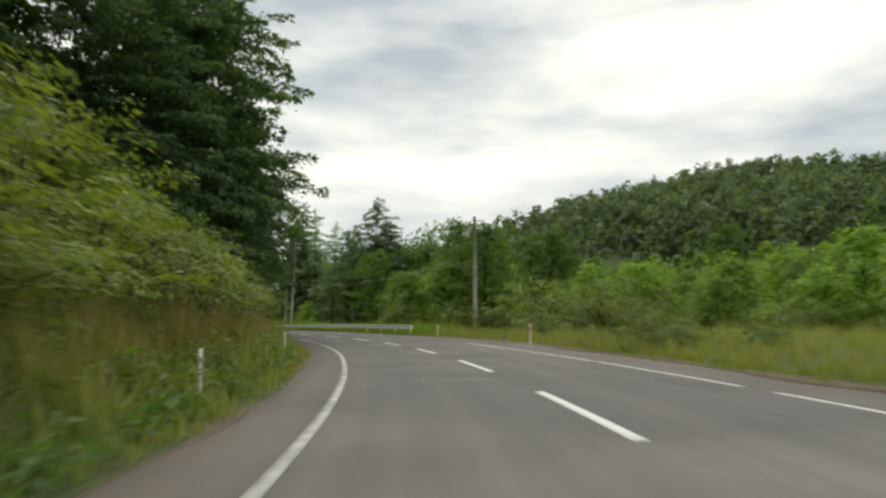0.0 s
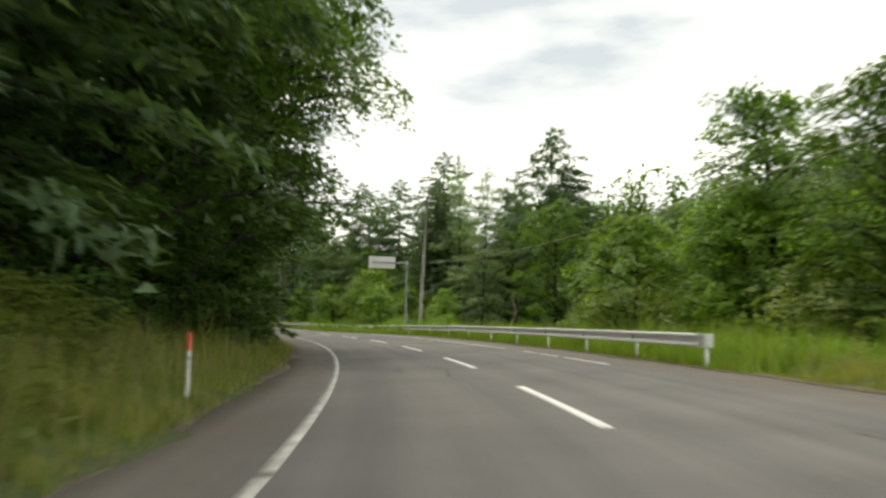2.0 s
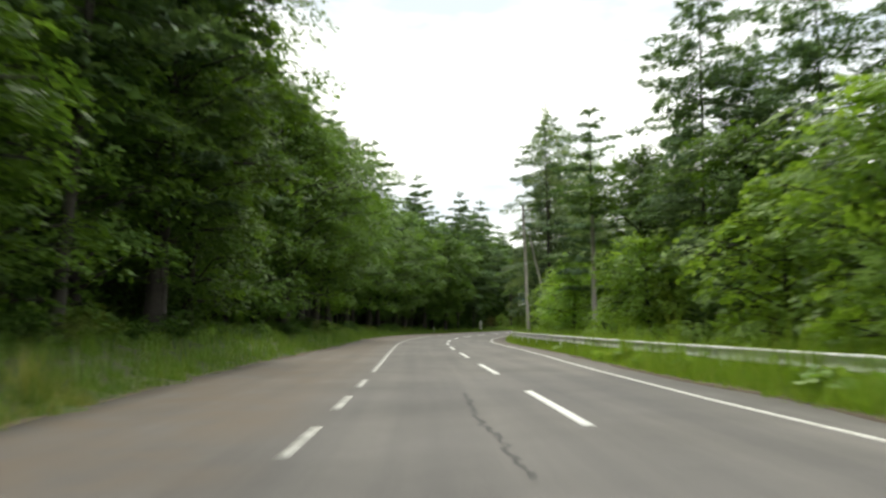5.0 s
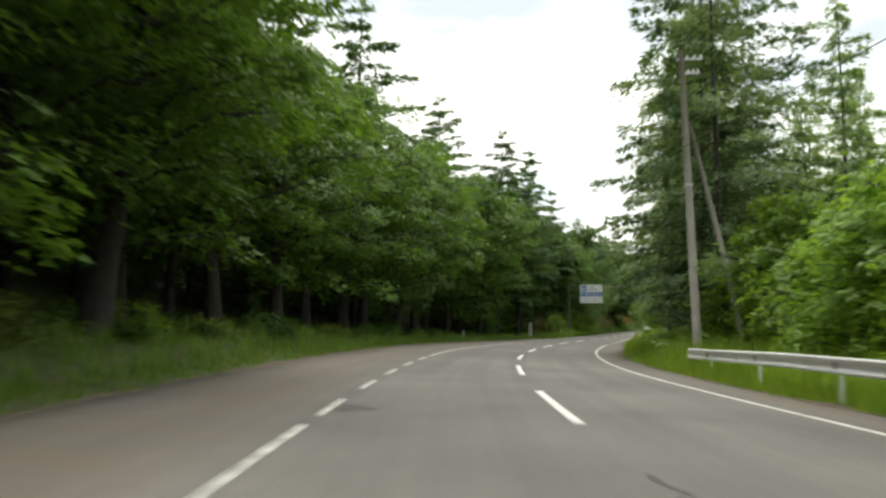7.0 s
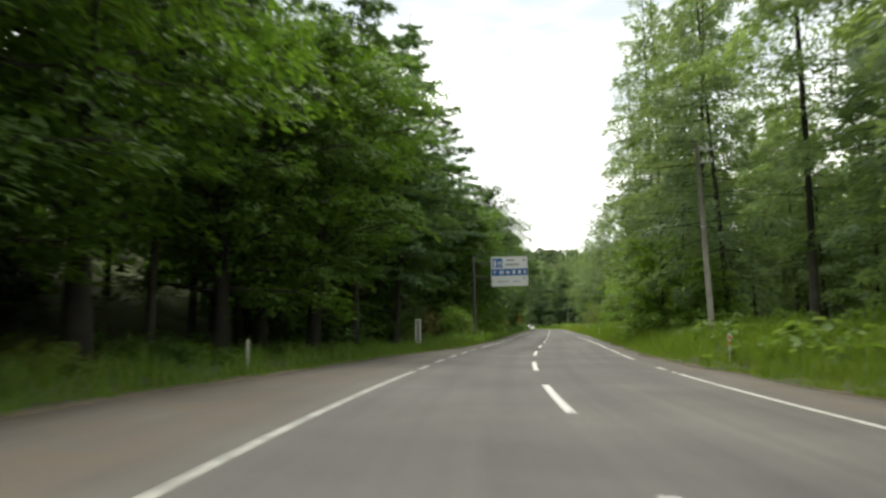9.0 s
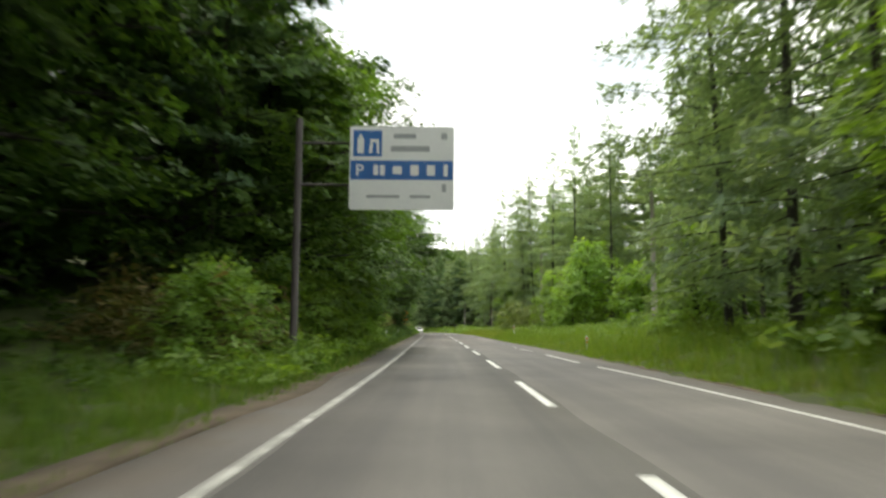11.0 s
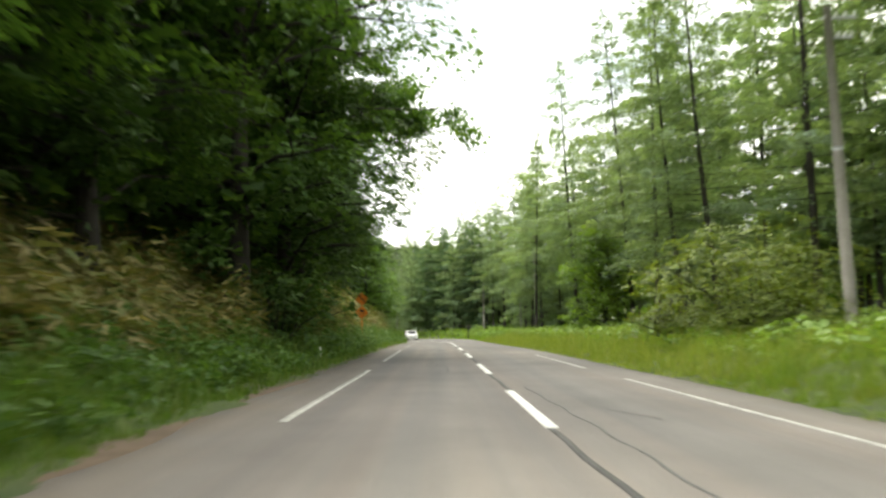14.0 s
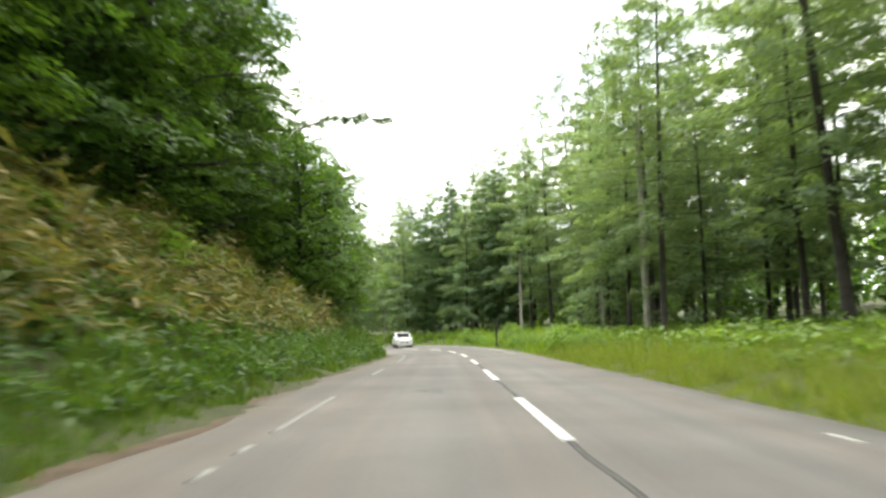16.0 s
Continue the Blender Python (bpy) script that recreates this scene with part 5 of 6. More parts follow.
# ---- far woods, undergrowth and grass: what nobody could count ----
def woods(name, label, spots, leaf, low, high, clumps, size, seed=5):
    """Many far trees in one mesh: each a lumpy crown of lobes, each lobe a knot of coarse leaf clumps that face outward."""
    r = np.random.default_rng(seed)
    n, lobes = len(spots), max(4, clumps // 20)
    x, y = np.array(spots).T
    z = ground_height(x, y)
    h, w = r.uniform(low, high, n), r.uniform(0.20, 0.30, n)
    f = (np.arange(lobes) + r.uniform(0, 1, (n, lobes))) / lobes
    ang = r.uniform(0, 2 * np.pi, (n, lobes))
    wide = (h * w)[:, None] * np.sqrt(np.clip(1.02 - f, 0.02, 1)) * r.uniform(0.3, 1.0, (n, lobes))
    c = np.stack([x[:, None] + np.cos(ang) * wide, y[:, None] + np.sin(ang) * wide, z[:, None] + h[:, None] * (0.12 + 0.85 * f)], -1).reshape(-1, 3)
    per = max(6, clumps // lobes)
    ball = unit(r.normal(0, 1, (len(c) * per, 3))) * r.uniform(0.4, 1.0, (len(c) * per, 1))
    rad = np.repeat(np.repeat(h * 0.13, lobes), per)[:, None]
    p = np.repeat(c, per, 0) + ball * rad * [1, 1, 0.72]
    m = len(p)
    way = unit(ball * [1, 1, 0.2] + r.normal(0, 0.4, (m, 3)) + [0, 0, -0.25])
    normal = unit(ball * 0.8 + [0, 0, 0.7] + r.normal(0, 0.16, (m, 3)))
    long = size * r.uniform(0.6, 1.4, m)
    v, q = leaf_points(p, way, normal, long, long * 0.75)
    tagged(new(name, fast_mesh(name, v, q, leaf)), label, "woods", kind="stuff")


def hill_spots(cx, cy, spread_x, count, keep, seed):
    r = np.random.default_rng(seed)
    x, y = r.normal(cx, spread_x, count), r.normal(cy, spread_x, count)
    s, off = nearest(x, y)
    ok = np.abs(off) > keep
    return list(zip(x[ok], y[ok]))


hill = hill_spots(128, 255, 70, 1500, 58, 1) + hill_spots(75, 190, 35, 500, 58, 11)
woods("hillside_pines", "distant hillside wooded with pines, greyed in colour for haze", [p for i, p in enumerate(hill) if i % 10 < 6], HILL_NEEDLE, 8, 15, 200, 1.15, 5)
woods("hillside_woods", "distant hillside of mixed green trees, greyed in colour for haze", [p for i, p in enumerate(hill) if i % 10 > 5], HILL_LEAF, 6, 11, 170, 1.15, 15)
woods("far_ridge_woods", "far green wooded ridge, haze put into its colour", hill_spots(-262, 940, 120, 900, 150, 2) + hill_spots(240, 480, 100, 500, 90, 3), HILL_NEEDLE, 10, 14, 48, 3.6)


def forest_spots(s0, s1, d0, d1, count, seed):
    r = np.random.default_rng(seed)
    s, d = r.uniform(s0, s1, count), d0 + (d1 - d0) * r.uniform(0, 1, count)
    off = np.where(d < 0, verge_left(s) + d, verge_right(s) + d)
    x, y, _ = on_road(s, off)
    return list(zip(x, y))


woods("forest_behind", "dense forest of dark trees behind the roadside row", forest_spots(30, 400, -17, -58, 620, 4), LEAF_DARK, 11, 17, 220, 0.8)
woods("valley_woods", "green woods of mixed trees behind the roadside row", forest_spots(82, 250, 16, 45, 300, 6), LEAF, 9, 15, 400, 0.52)
woods("valley_thicket", "bright green thicket across the field", forest_spots(5, 90, 34, 80, 170, 8), LEAF_BRIGHT, 4, 7, 150, 0.9)
woods("wood_edge_trees", "light green young trees along the far edge of the larch wood", forest_spots(236, 446, 29, 50, 520, 9), LEAF, 7, 14, 160, 0.75)
woods("larch_undergrowth", "light green saplings behind the larch stems", forest_spots(262, 440, 21, 32, 240, 12), LEAF, 2.5, 6, 112, 0.55)


def blades(name, label, s0, s1, d0, d1, per_metre, low, high, wide, leaf, seed, category="grass", lean=0.35):
    """A strip of grass or weeds between distances d0 and d1 beyond the verge (left where negative)."""
    r = np.random.default_rng(seed)
    n = int((s1 - s0) * abs(d1 - d0) * per_metre)
    s, d = r.uniform(s0, s1, n), np.sign(d1 if d1 else d0) * (abs(d0) + (abs(d1) - abs(d0)) * r.uniform(0, 1, n) ** 1.3)
    off = np.where(d < 0, verge_left(s) + d, verge_right(s) + d)
    knot = np.maximum(1, n // 14)
    k = r.integers(0, knot, n)
    s, off = s[k] + r.normal(0, 0.10, n), off[k] + r.normal(0, 0.10, n)
    d = np.where(d < 0, off - verge_left(s), off - verge_right(s))
    s, off = s[np.abs(d) > 0.02], off[np.abs(d) > 0.02]
    k, d = k[np.abs(d) > 0.02], d[np.abs(d) > 0.02]
    n = len(s)
    clump = 0.8 + 0.3 * np.sin(s * 1.7 + off * 2.1) * np.sin(s * 0.53 - off * 1.3)
    tuft = r.gamma(9.0, 1 / 9.0, knot)[k]
    edge = np.clip(np.abs(d) / 0.7, 0.45, 1.0)
    h = r.uniform(low, high, n) * clump * edge * tuft
    x, y, z = standing(s, off, 0.02)
    base = np.stack([x, y, z], -1)
    ang = r.uniform(0, 2 * np.pi, n)
    side = np.stack([np.cos(ang), np.sin(ang), np.zeros(n)], -1)
    bend_way = np.stack([-np.sin(ang), np.cos(ang), np.zeros(n)], -1) * (r.normal(0, lean, n) * h)[:, None]
    w = (wide * r.uniform(0.6, 1.4, n))[:, None]
    up = np.array([0, 0, 1.0]) * h[:, None]
    a, b = base - side * w / 2, base + side * w / 2
    t = base + up + bend_way
    v = np.stack([a, b, t], 1).reshape(-1, 3)
    tagged(new(name, fast_mesh(name, v, np.arange(len(v)).reshape(-1, 3), leaf)), label, category, kind="stuff")


def leafage(name, label, s0, s1, d0, d1, per_metre, high, size, leaf, seed, category="undergrowth", broad=1.0, uneven=0.45):
    """Undergrowth as clumps of small leaves over the ground, between distances d0 and d1 beyond the verge."""
    r = np.random.default_rng(seed)
    n = int((s1 - s0) * abs(d1 - d0) * per_metre / 24)
    s, d = r.uniform(s0, s1, n), d0 + (d1 - d0) * r.uniform(0, 1, n)
    off = np.where(d < 0, verge_left(s) + d, verge_right(s) + d)
    x, y, z = standing(s, off)
    tall = high * r.uniform(0.35, 1.1, n) * (0.8 + uneven * np.sin(s * 1.1 + off) * np.sin(s * 0.43 - off * 1.9))
    m = n * 24
    k = np.repeat(np.arange(n), 24)
    f = r.uniform(0.05, 1, m)
    ang, out = r.uniform(0, 2 * np.pi, m), r.uniform(0.05, 0.55, m) * (0.4 + 0.6 * f)
    c = np.stack([x[k] + np.cos(ang) * out, y[k] + np.sin(ang) * out, z[k] + tall[k] * f * (1 - 0.5 * out)], -1)
    way = unit(np.stack([np.cos(ang), np.sin(ang), r.normal(-0.15, 0.4, m)], -1))
    normal = unit(np.array([0, 0, 1.0]) + r.normal(0, 0.5, (m, 3)))
    long = size * r.uniform(0.6, 1.4, m)
    v, q = leaf_points(c, way, normal, long, long * broad * r.uniform(0.3, 0.5, m))
    tagged(new(name, fast_mesh(name, v, q, leaf)), label, category, kind="stuff")


def round_leaves(name, label, s0, s1, d0, d1, per_metre, low, high, size, leaf, seed):
    """Broad, cupped, kidney-shaped leaves on bent stalks, in patches."""
    r = np.random.default_rng(seed)
    n = int((s1 - s0) * abs(d1 - d0) * per_metre)
    knot = max(1, n // 9)
    k = r.integers(0, knot, n)
    s = r.uniform(s0, s1, knot)[k] + r.normal(0, 0.32, n)
    d = (d0 + (d1 - d0) * r.uniform(0, 1, knot))[k] + r.normal(0, 0.28, n)
    d = np.sign(d1) * np.maximum(np.abs(d), 0.1)
    off = np.where(d < 0, verge_left(s) + d, verge_right(s) + d)
    x, y, z = standing(s, off)
    h = (low + (high - low) * r.uniform(0, 1, knot))[k] * r.uniform(0.6, 1.1, n)
    turn, rad = r.uniform(0, 2 * np.pi, n), size * r.uniform(0.6, 1.25, n) / 2
    out = np.stack([np.cos(turn), np.sin(turn), np.zeros(n)], -1)
    c = np.stack([x, y, z + h], -1) + out * 0.1
    up = unit(np.array([0, 0, 1.0]) + out * r.uniform(0.1, 0.9, n)[:, None] + r.normal(0, 0.15, (n, 3)))
    e1 = unit(np.cross(up, [0.3, 0.2, 1.0]))
    e2 = np.cross(up, e1)
    rim = [c + (e1 * math.cos(a) + e2 * math.sin(a)) * (rad * (1 if j else 0.45))[:, None] + up * (rad * (0.28 if j % 2 else 0.12))[:, None]
           for j, a in enumerate(np.linspace(0, 2 * np.pi, 7, endpoint=False))]
    v = np.concatenate([np.stack([c, *rim], 1), np.stack([np.stack([x, y, z - 0.05], -1), np.stack([x + 0.02, y, z - 0.05], -1), c], 1)], 1).reshape(-1, 3)
    at = 11 * np.arange(n)[:, None]
    f = np.concatenate([at + np.array([0, 1 + j, 1 + (j + 1) % 7]) for j in range(7)] + [at + np.array([8, 9, 10])])
    tagged(new(name, fast_mesh(name, v, f, leaf)), label, "weeds", kind="stuff")


blades("bank_grass", "tall seeding grass on the roadside bank", -14, 42, -0.0, -6.0, 110, 0.35, 0.85, 0.03, DRY_GRASS, 21)
blades("reed_grass", "rust-tan seed heads of tall grass on the bank", -14, 34, -1.2, -5.0, 60, 0.75, 1.2, 0.02, TAN_GRASS, 58, lean=0.3)
blades("verge_grass", "tall pale green grass along the road's edge", 40, 104, -0.0, -4.4, 130, 0.4, 0.85, 0.022, DRY_GRASS, 22, lean=0.45)
blades("verge_grass", "green grass at the forest's edge, coloured darker for its shade", 100, 235, -0.0, -4.2, 90, 0.25, 0.6, 0.026, SHADE_DARKENED_GRASS, 55)
# darker grass tone paints the overhanging trees' shade on this strip
blades("verge_grass", "leafy green weeds at the foot of the bank, coloured darker for shade", 228, 384, -0.0, -3.0, 110, 0.25, 0.7, 0.04, SHADE_DARKENED_GRASS, 23)
blades("field_grass", "yellowish meadow grass beside the road", -14, 48, 0.0, 12.0, 60, 0.25, 0.6, 0.035, DRY_GRASS, 26)
blades("field_grass", "pale meadow grass across the field", -10, 60, 12.0, 40.0, 14, 0.4, 0.7, 0.10, DRY_GRASS, 27)
blades("rail_grass", "tufted grass round the feet of the guard rail", 46, 158, 0.02, 0.9, 150, 0.8, 1.25, 0.02, GRASS, 54)
blades("rail_grass", "green grass under the guard rail", 46, 165, 0.0, 4.5, 120, 0.4, 0.9, 0.034, GRASS, 28)
round_leaves("edge_weeds", "broad pale weeds in the grass under the rail", 76, 128, 0.1, 0.9, 4.0, 0.2, 0.45, 0.34, BUTTERBUR, 41)
blades("verge_grass", "long bright green grass on the verge", 158, 240, 0.0, 5.0, 130, 0.25, 0.75, 0.022, GRASS, 29, lean=0.45)
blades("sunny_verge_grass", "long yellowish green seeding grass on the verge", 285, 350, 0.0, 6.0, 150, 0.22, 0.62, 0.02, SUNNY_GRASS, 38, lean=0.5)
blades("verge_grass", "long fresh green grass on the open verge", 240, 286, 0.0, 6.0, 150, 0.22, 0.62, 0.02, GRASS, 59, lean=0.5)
blades("verge_grass", "bright grass beside the far bend", 350, 410, 0.0, 6.0, 30, 0.3, 0.8, 0.06, GRASS, 35)
leafage("withered_bamboo_grass", "withered tan and green bamboo grass covering the bank", 252, 356, -1.9, -8.5, 210, 1.6, 0.36, SASA, 24, broad=0.62, uneven=0.8)
leafage("withered_bamboo_grass", "brown undergrowth on the shaded bank", 224, 256, -1.7, -5.5, 190, 1.9, 0.33, SASA, 25, broad=0.62, uneven=0.7)
leafage("verge_weeds", "broad-leaved weeds in the verge", 158, 350, 1.8, 8.0, 45, 0.75, 0.2, LEAF_BRIGHT, 30, "weeds")
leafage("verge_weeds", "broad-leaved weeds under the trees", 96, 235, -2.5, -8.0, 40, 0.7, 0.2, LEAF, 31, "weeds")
leafage("verge_weeds", "light green leafy weeds on the bank", 222, 262, -0.45, -2.6, 200, 0.9, 0.18, LEAF_BRIGHT, 43, "weeds", 1.25)
# the dark leaf tone stands in for tree shade on these weeds
leafage("verge_weeds", "leafy weeds at the foot of the wooded bank", 256, 380, -0.3, -3.0, 170, 0.9, 0.16, LEAF_DARK, 32, "weeds", 1.25)
leafage("bank_weeds", "leafy weeds and saplings on the shrubby bank", -14, 44, -0.6, -8.0, 90, 0.8, 0.17, BUSH_OLIVE, 33, "weeds")
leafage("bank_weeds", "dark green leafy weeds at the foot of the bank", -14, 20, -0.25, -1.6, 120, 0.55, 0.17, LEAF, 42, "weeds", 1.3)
leafage("rail_weeds", "leafy weeds behind the guard rail", 46, 158, 0.9, 5.0, 50, 0.6, 0.18, LEAF_BRIGHT, 36, "weeds")
leafage("woodland_floor", "ferns and weeds on the woodland floor", 236, 400, 6.0, 22.0, 22, 0.8, 0.3, LEAF, 34, "weeds")
blades("tall_verge_grass", "tall green grass below the town sign", 60, 104, -0.3, -3.8, 80, 0.6, 1.05, 0.022, SHADE_DARKENED_GRASS, 37)
round_leaves("butterbur_patch", "pale broad butterbur leaves on the verge", 160, 226, 0.7, 4.6, 3.4, 0.3, 0.8, 0.34, BUTTERBUR, 39)
round_leaves("butterbur_patch", "pale broad butterbur leaves along the bright verge", 284, 366, 2.8, 8.5, 9.0, 0.3, 0.62, 0.21, BUTTERBUR, 40)

blades("edge_grass", "short green grass creeping over the road's edge", -20, 232, 0.06, -1.0, 210, 0.1, 0.34, 0.022, SHADE_DARKENED_GRASS, 51)
blades("edge_grass", "short green grass at the foot of the bank", 232, 384, -0.05, -1.3, 330, 0.12, 0.45, 0.022, SHADE_DARKENED_GRASS, 52)
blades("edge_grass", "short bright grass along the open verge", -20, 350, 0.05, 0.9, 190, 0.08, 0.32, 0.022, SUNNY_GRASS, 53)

blades("bend_grass", "tall green grass on the inside of the far bend", 348, 384, 0.02, -1.8, 120, 0.75, 1.35, 0.035, SHADE_DARKENED_GRASS, 56)
leafage("bend_weeds", "tall leafy weeds on the inside of the far bend", 346, 386, -0.1, -2.2, 120, 1.25, 0.2, LEAF, 57, "weeds", 1.2)

# ---- roadside things ----
rail_line = table([(40, 5.1), (60, 5.1), (95, 4.95), (130, 5.3), (160, 5.5)])
RAIL_TOP = table([(48, 0.91), (60, 0.90), (75, 0.87), (90, 0.77), (98, 0.73), (147, 0.73), (154, 0.63)])


def fall(s):
    return RAIL_TOP(s) - crossfall(s, rail_line(s)) - 0.87


def guard_rail(s0, s1, off, step=4.0):
    """A white W-beam rail on posts, with rounded ends."""
    ob = thing("guard_rail", "white steel W-beam guard rail on round posts", "guard rail")
    s = np.arange(s0, s1 + 0.01, 1.0)
    prof = [(0.02, 0.70), (0.062, 0.694), (0.085, 0.665), (0.07, 0.63), (0.0, 0.59), (0.0, 0.50), (0.07, 0.46), (0.085, 0.425), (0.062, 0.396), (0.02, 0.39)]
    prof += [(x + 0.012, z) for x, z in reversed(prof)]
    rings = [np.stack(on_road(s, off(s) - 0.13 - x + 0.06, z + 0.17 + fall(s)), -1) for x, z in prof]
    n, m = len(s), len(prof)
    v = np.stack(rings, 1).reshape(-1, 3)
    i = np.arange(n * m).reshape(n, m)
    j = np.roll(i, -1, 1)
    f = np.stack([i[:-1], j[:-1], j[1:], i[1:]], -1).reshape(-1, 4)
    mesh_part("beam", fast_mesh("beam", v, f, RAIL_WHITE), ob)
    for a, way in ((s0, -1), (s1, 1)):
        bm = bmesh.new()
        h = heading(a)
        tang, right = Vector((-math.sin(h), math.cos(h), 0)) * way, Vector((math.cos(h), math.sin(h), 0))
        base = Vector(on_road(a, float(off(a)) - 0.13, 0.715 + float(fall(a))))
        pts = []
        for k in range(7):
            t = math.pi * k / 6
            pts.append(base + tang * (0.25 * math.sin(t)) + right * (0.17 * (1 - math.cos(t)) - 0.01))
        for p, q in zip(pts, pts[1:]):
            u = Vector((0, 0, 0.16))
            bm.faces.new([bm.verts.new(x) for x in (p - u, q - u, q + u, p + u)])
        bmesh.ops.remove_doubles(bm, verts=bm.verts, dist=0.001)
        bmesh.ops.solidify(bm, geom=bm.faces[:], thickness=0.012)
        part("rounded_end", bm, RAIL_WHITE, ob)
    for a in np.arange(s0 - 0.15, s1, step):
        x, y, z = on_road(a, float(off(a)), 0)
        g = float(rise(a, off(a)))
        bm = tube([(0, 0, min(g, 0) - 0.25), (0, 0, 0.84 + float(fall(a))), (0, 0, 0.87 + float(fall(a)))], [0.043, 0.043, 0.024], 10)
        bmesh.ops.transform(bm, matrix=Matrix.Translation((float(x), float(y), float(z))), verts=bm.verts)
        p = part("post", bm, RAIL_WHITE, ob)
        bm = box((0.1, 0.09, 0.22), (0, 0, 0), None, 0.008)
        h = heading(a)
        bmesh.ops.transform(bm, matrix=Matrix.Translation((float(x) - 0.075 * math.cos(h), float(y) - 0.075 * math.sin(h), float(z) + 0.715 + float(fall(a)))) @ Matrix.Rotation(h, 4, "Z"), verts=bm.verts)
        part("bracket", bm, GALVANISED, p)
    return ob


guard_rail(48.5, 154.5, rail_line)


def delineator(lens=None, tall=1.0, cap=None):
    """A slim post with a round reflector, a coloured sleeve on top or neither, and a dark ring under its cap."""
    ob = thing("delineator_post", "white roadside delineator post with round reflector", "delineator", group="delineator posts")
    part("post", tube([(0, 0, -0.25), (0, 0, tall - 0.12), (0, 0, tall - 0.01), (0, 0, tall)], [0.031, 0.031, 0.030, 0.016], 12), POST_WHITE, ob)
    if lens:
        bm = bmesh.new()
        bmesh.ops.create_cone(bm, cap_ends=True, segments=18, radius1=0.060, radius2=0.054, depth=0.03, matrix=Matrix.Translation((0, -0.05, tall - 0.12)) @ Matrix.Rotation(radians(90), 4, "X"))
        head = part("reflector", bm, lens, ob, "round coloured reflector")
        part("rim", tube([(0, -0.03, tall - 0.12), (0, -0.062, tall - 0.12)], [0.074, 0.074], 18), POST_WHITE, head)
        part("band", tube([(0, 0, tall - 0.33), (0, 0, tall - 0.24)], [0.036, 0.036], 12), lens, ob)
    if cap:
        part("sleeve", tube([(0, 0, tall - 0.26), (0, 0, tall - 0.02), (0, 0, tall + 0.012)], [0.036, 0.036, 0.022], 12), cap, ob, "coloured reflecting sleeve")
    part("ring", tube([(0, 0, tall - 0.40), (0, 0, tall - 0.36)], [0.034, 0.034], 12), SIGN_GREY, ob)
    return ob


first_d = delineator(ORANGE_LENS)
first_d.matrix_world = at_road(24.9, 5.1)
plain_d = delineator(None, 0.8)
plain_d.matrix_world = at_road(31.2, -5.72, sink=0.2)
tagged(plain_d, "plain white delineator post in the verge grass")
red_d = delineator(None, 0.98, RED_LENS)
red_d.matrix_world = at_road(43.5, -5.3)
tagged(red_d, "white delineator post with a red top on the grass verge")
for s, off, deep in ((242, 4.9, 0.32), (276.5, 5.4, 0.0), (192, 5.6, 0.15)):
    copy_thing(first_d, at_road(s, off, sink=deep))
for s, off in ((41.6, 5.05),):
    copy_thing(plain_d, at_road(s, off))
for s, off, deep in ((4.5, -5.3, 0), (17.8, -5.3, 0), (89.5, -7.75, 0), (189, -7.65, 0), (258.5, -5.1, 0), (277.4, -5.2, 0), (297, -5.3, 0.35), (366, -5.6, 0)):
    copy_thing(plain_d, at_road(s, off, sink=deep))


def utility_pole(tall, lean=(0.0, 0.0), arm=True, radius=0.15, label="grey concrete utility pole beside the road"):
    ob = thing("utility_pole", label, "utility pole", group="utility poles")
    top = (lean[0] * tall, lean[1] * tall, tall)
    part("shaft", tube([(0, 0, -0.5), (top[0] * 0.5, top[1] * 0.5, tall * 0.5), top], [radius * 1.15, radius, radius * 0.68], 14), CONCRETE, ob)
    if arm:
        for k, wide in ((0.35, 1.0), (0.95, 0.7)):
            bar = part("crossarm", box((wide, 0.09, 0.09), (top[0] + 0.34, top[1], tall - k), None, 0.01), GALVANISED, ob)
            for x in (-0.1, 0.18, 0.44):
                part("insulator", tube([(top[0] + 0.34 + x * wide, top[1], tall - k + z) for z in (0.04, 0.09, 0.12, 0.2)], [0.02, 0.05, 0.03, 0.02], 8), POST_WHITE, bar)
        part("band", tube([(lean[0] * z, lean[1] * z, z) for z in (tall * 0.55, tall * 0.55 + 0.12)], [radius * 1.02, radius * 1.02], 14), GALVANISED, ob)
    return ob


POLES = []
for s, off, tall, lean, arm in ((48, 10.25, 9.0, (0, 0), True), (97, 9.75, 12.2, (0.045, 0), True), (136.5, 9.0, 8.0, (0, 0), False), (160.5, 6.95, 12.4, (-0.03, 0), True),
                                (205, 8.0, 9.0, (-0.03, 0), True), (253, 11.25, 8.5, (0, 0), False), (292, 10.25, 9.6, (0, 0), True), (350.5, 9.5, 12.0, (0, 0), True),
                                (370, 6.6, 6.6, (0, 0), False), (356, 8.6, 4.2, (0, 0), False), (401.5, 5.2, 4.9, (0, 0), False)):
    p = utility_pole(tall, lean, arm, 0.06 if tall < 5 else 0.10 if s == 370 else 0.12 if s == 205 else 0.15)
    p.matrix_world = at_road(s, off)
    x, y, z = standing(s, off)
    h = heading(s)
    POLES.append(Vector((float(x) + lean[0] * tall * math.cos(h), float(y) + lean[0] * tall * math.sin(h), float(z) + tall)))
brace = utility_pole(9.5, (-0.22, 0.0), False, 0.11, "slanting brace pole propped against a utility pole")
brace.matrix_world = at_road(162, 9.2)


def wire(a, b, sag, drop_a, drop_b, thick, mat, label):
    """A sagging cable between two pole tops, fixed some way below each."""
    pts = [a.lerp(b, f) - Vector((0, 0, drop_a + (drop_b - drop_a) * f + sag * 4 * f * (1 - f))) for f in np.linspace(0, 1, 18)]
    ob = thing("overhead_wire", label, "wire", group="overhead wires")
    part("strand", tube(pts, [thick] * 18, 5), mat, ob)


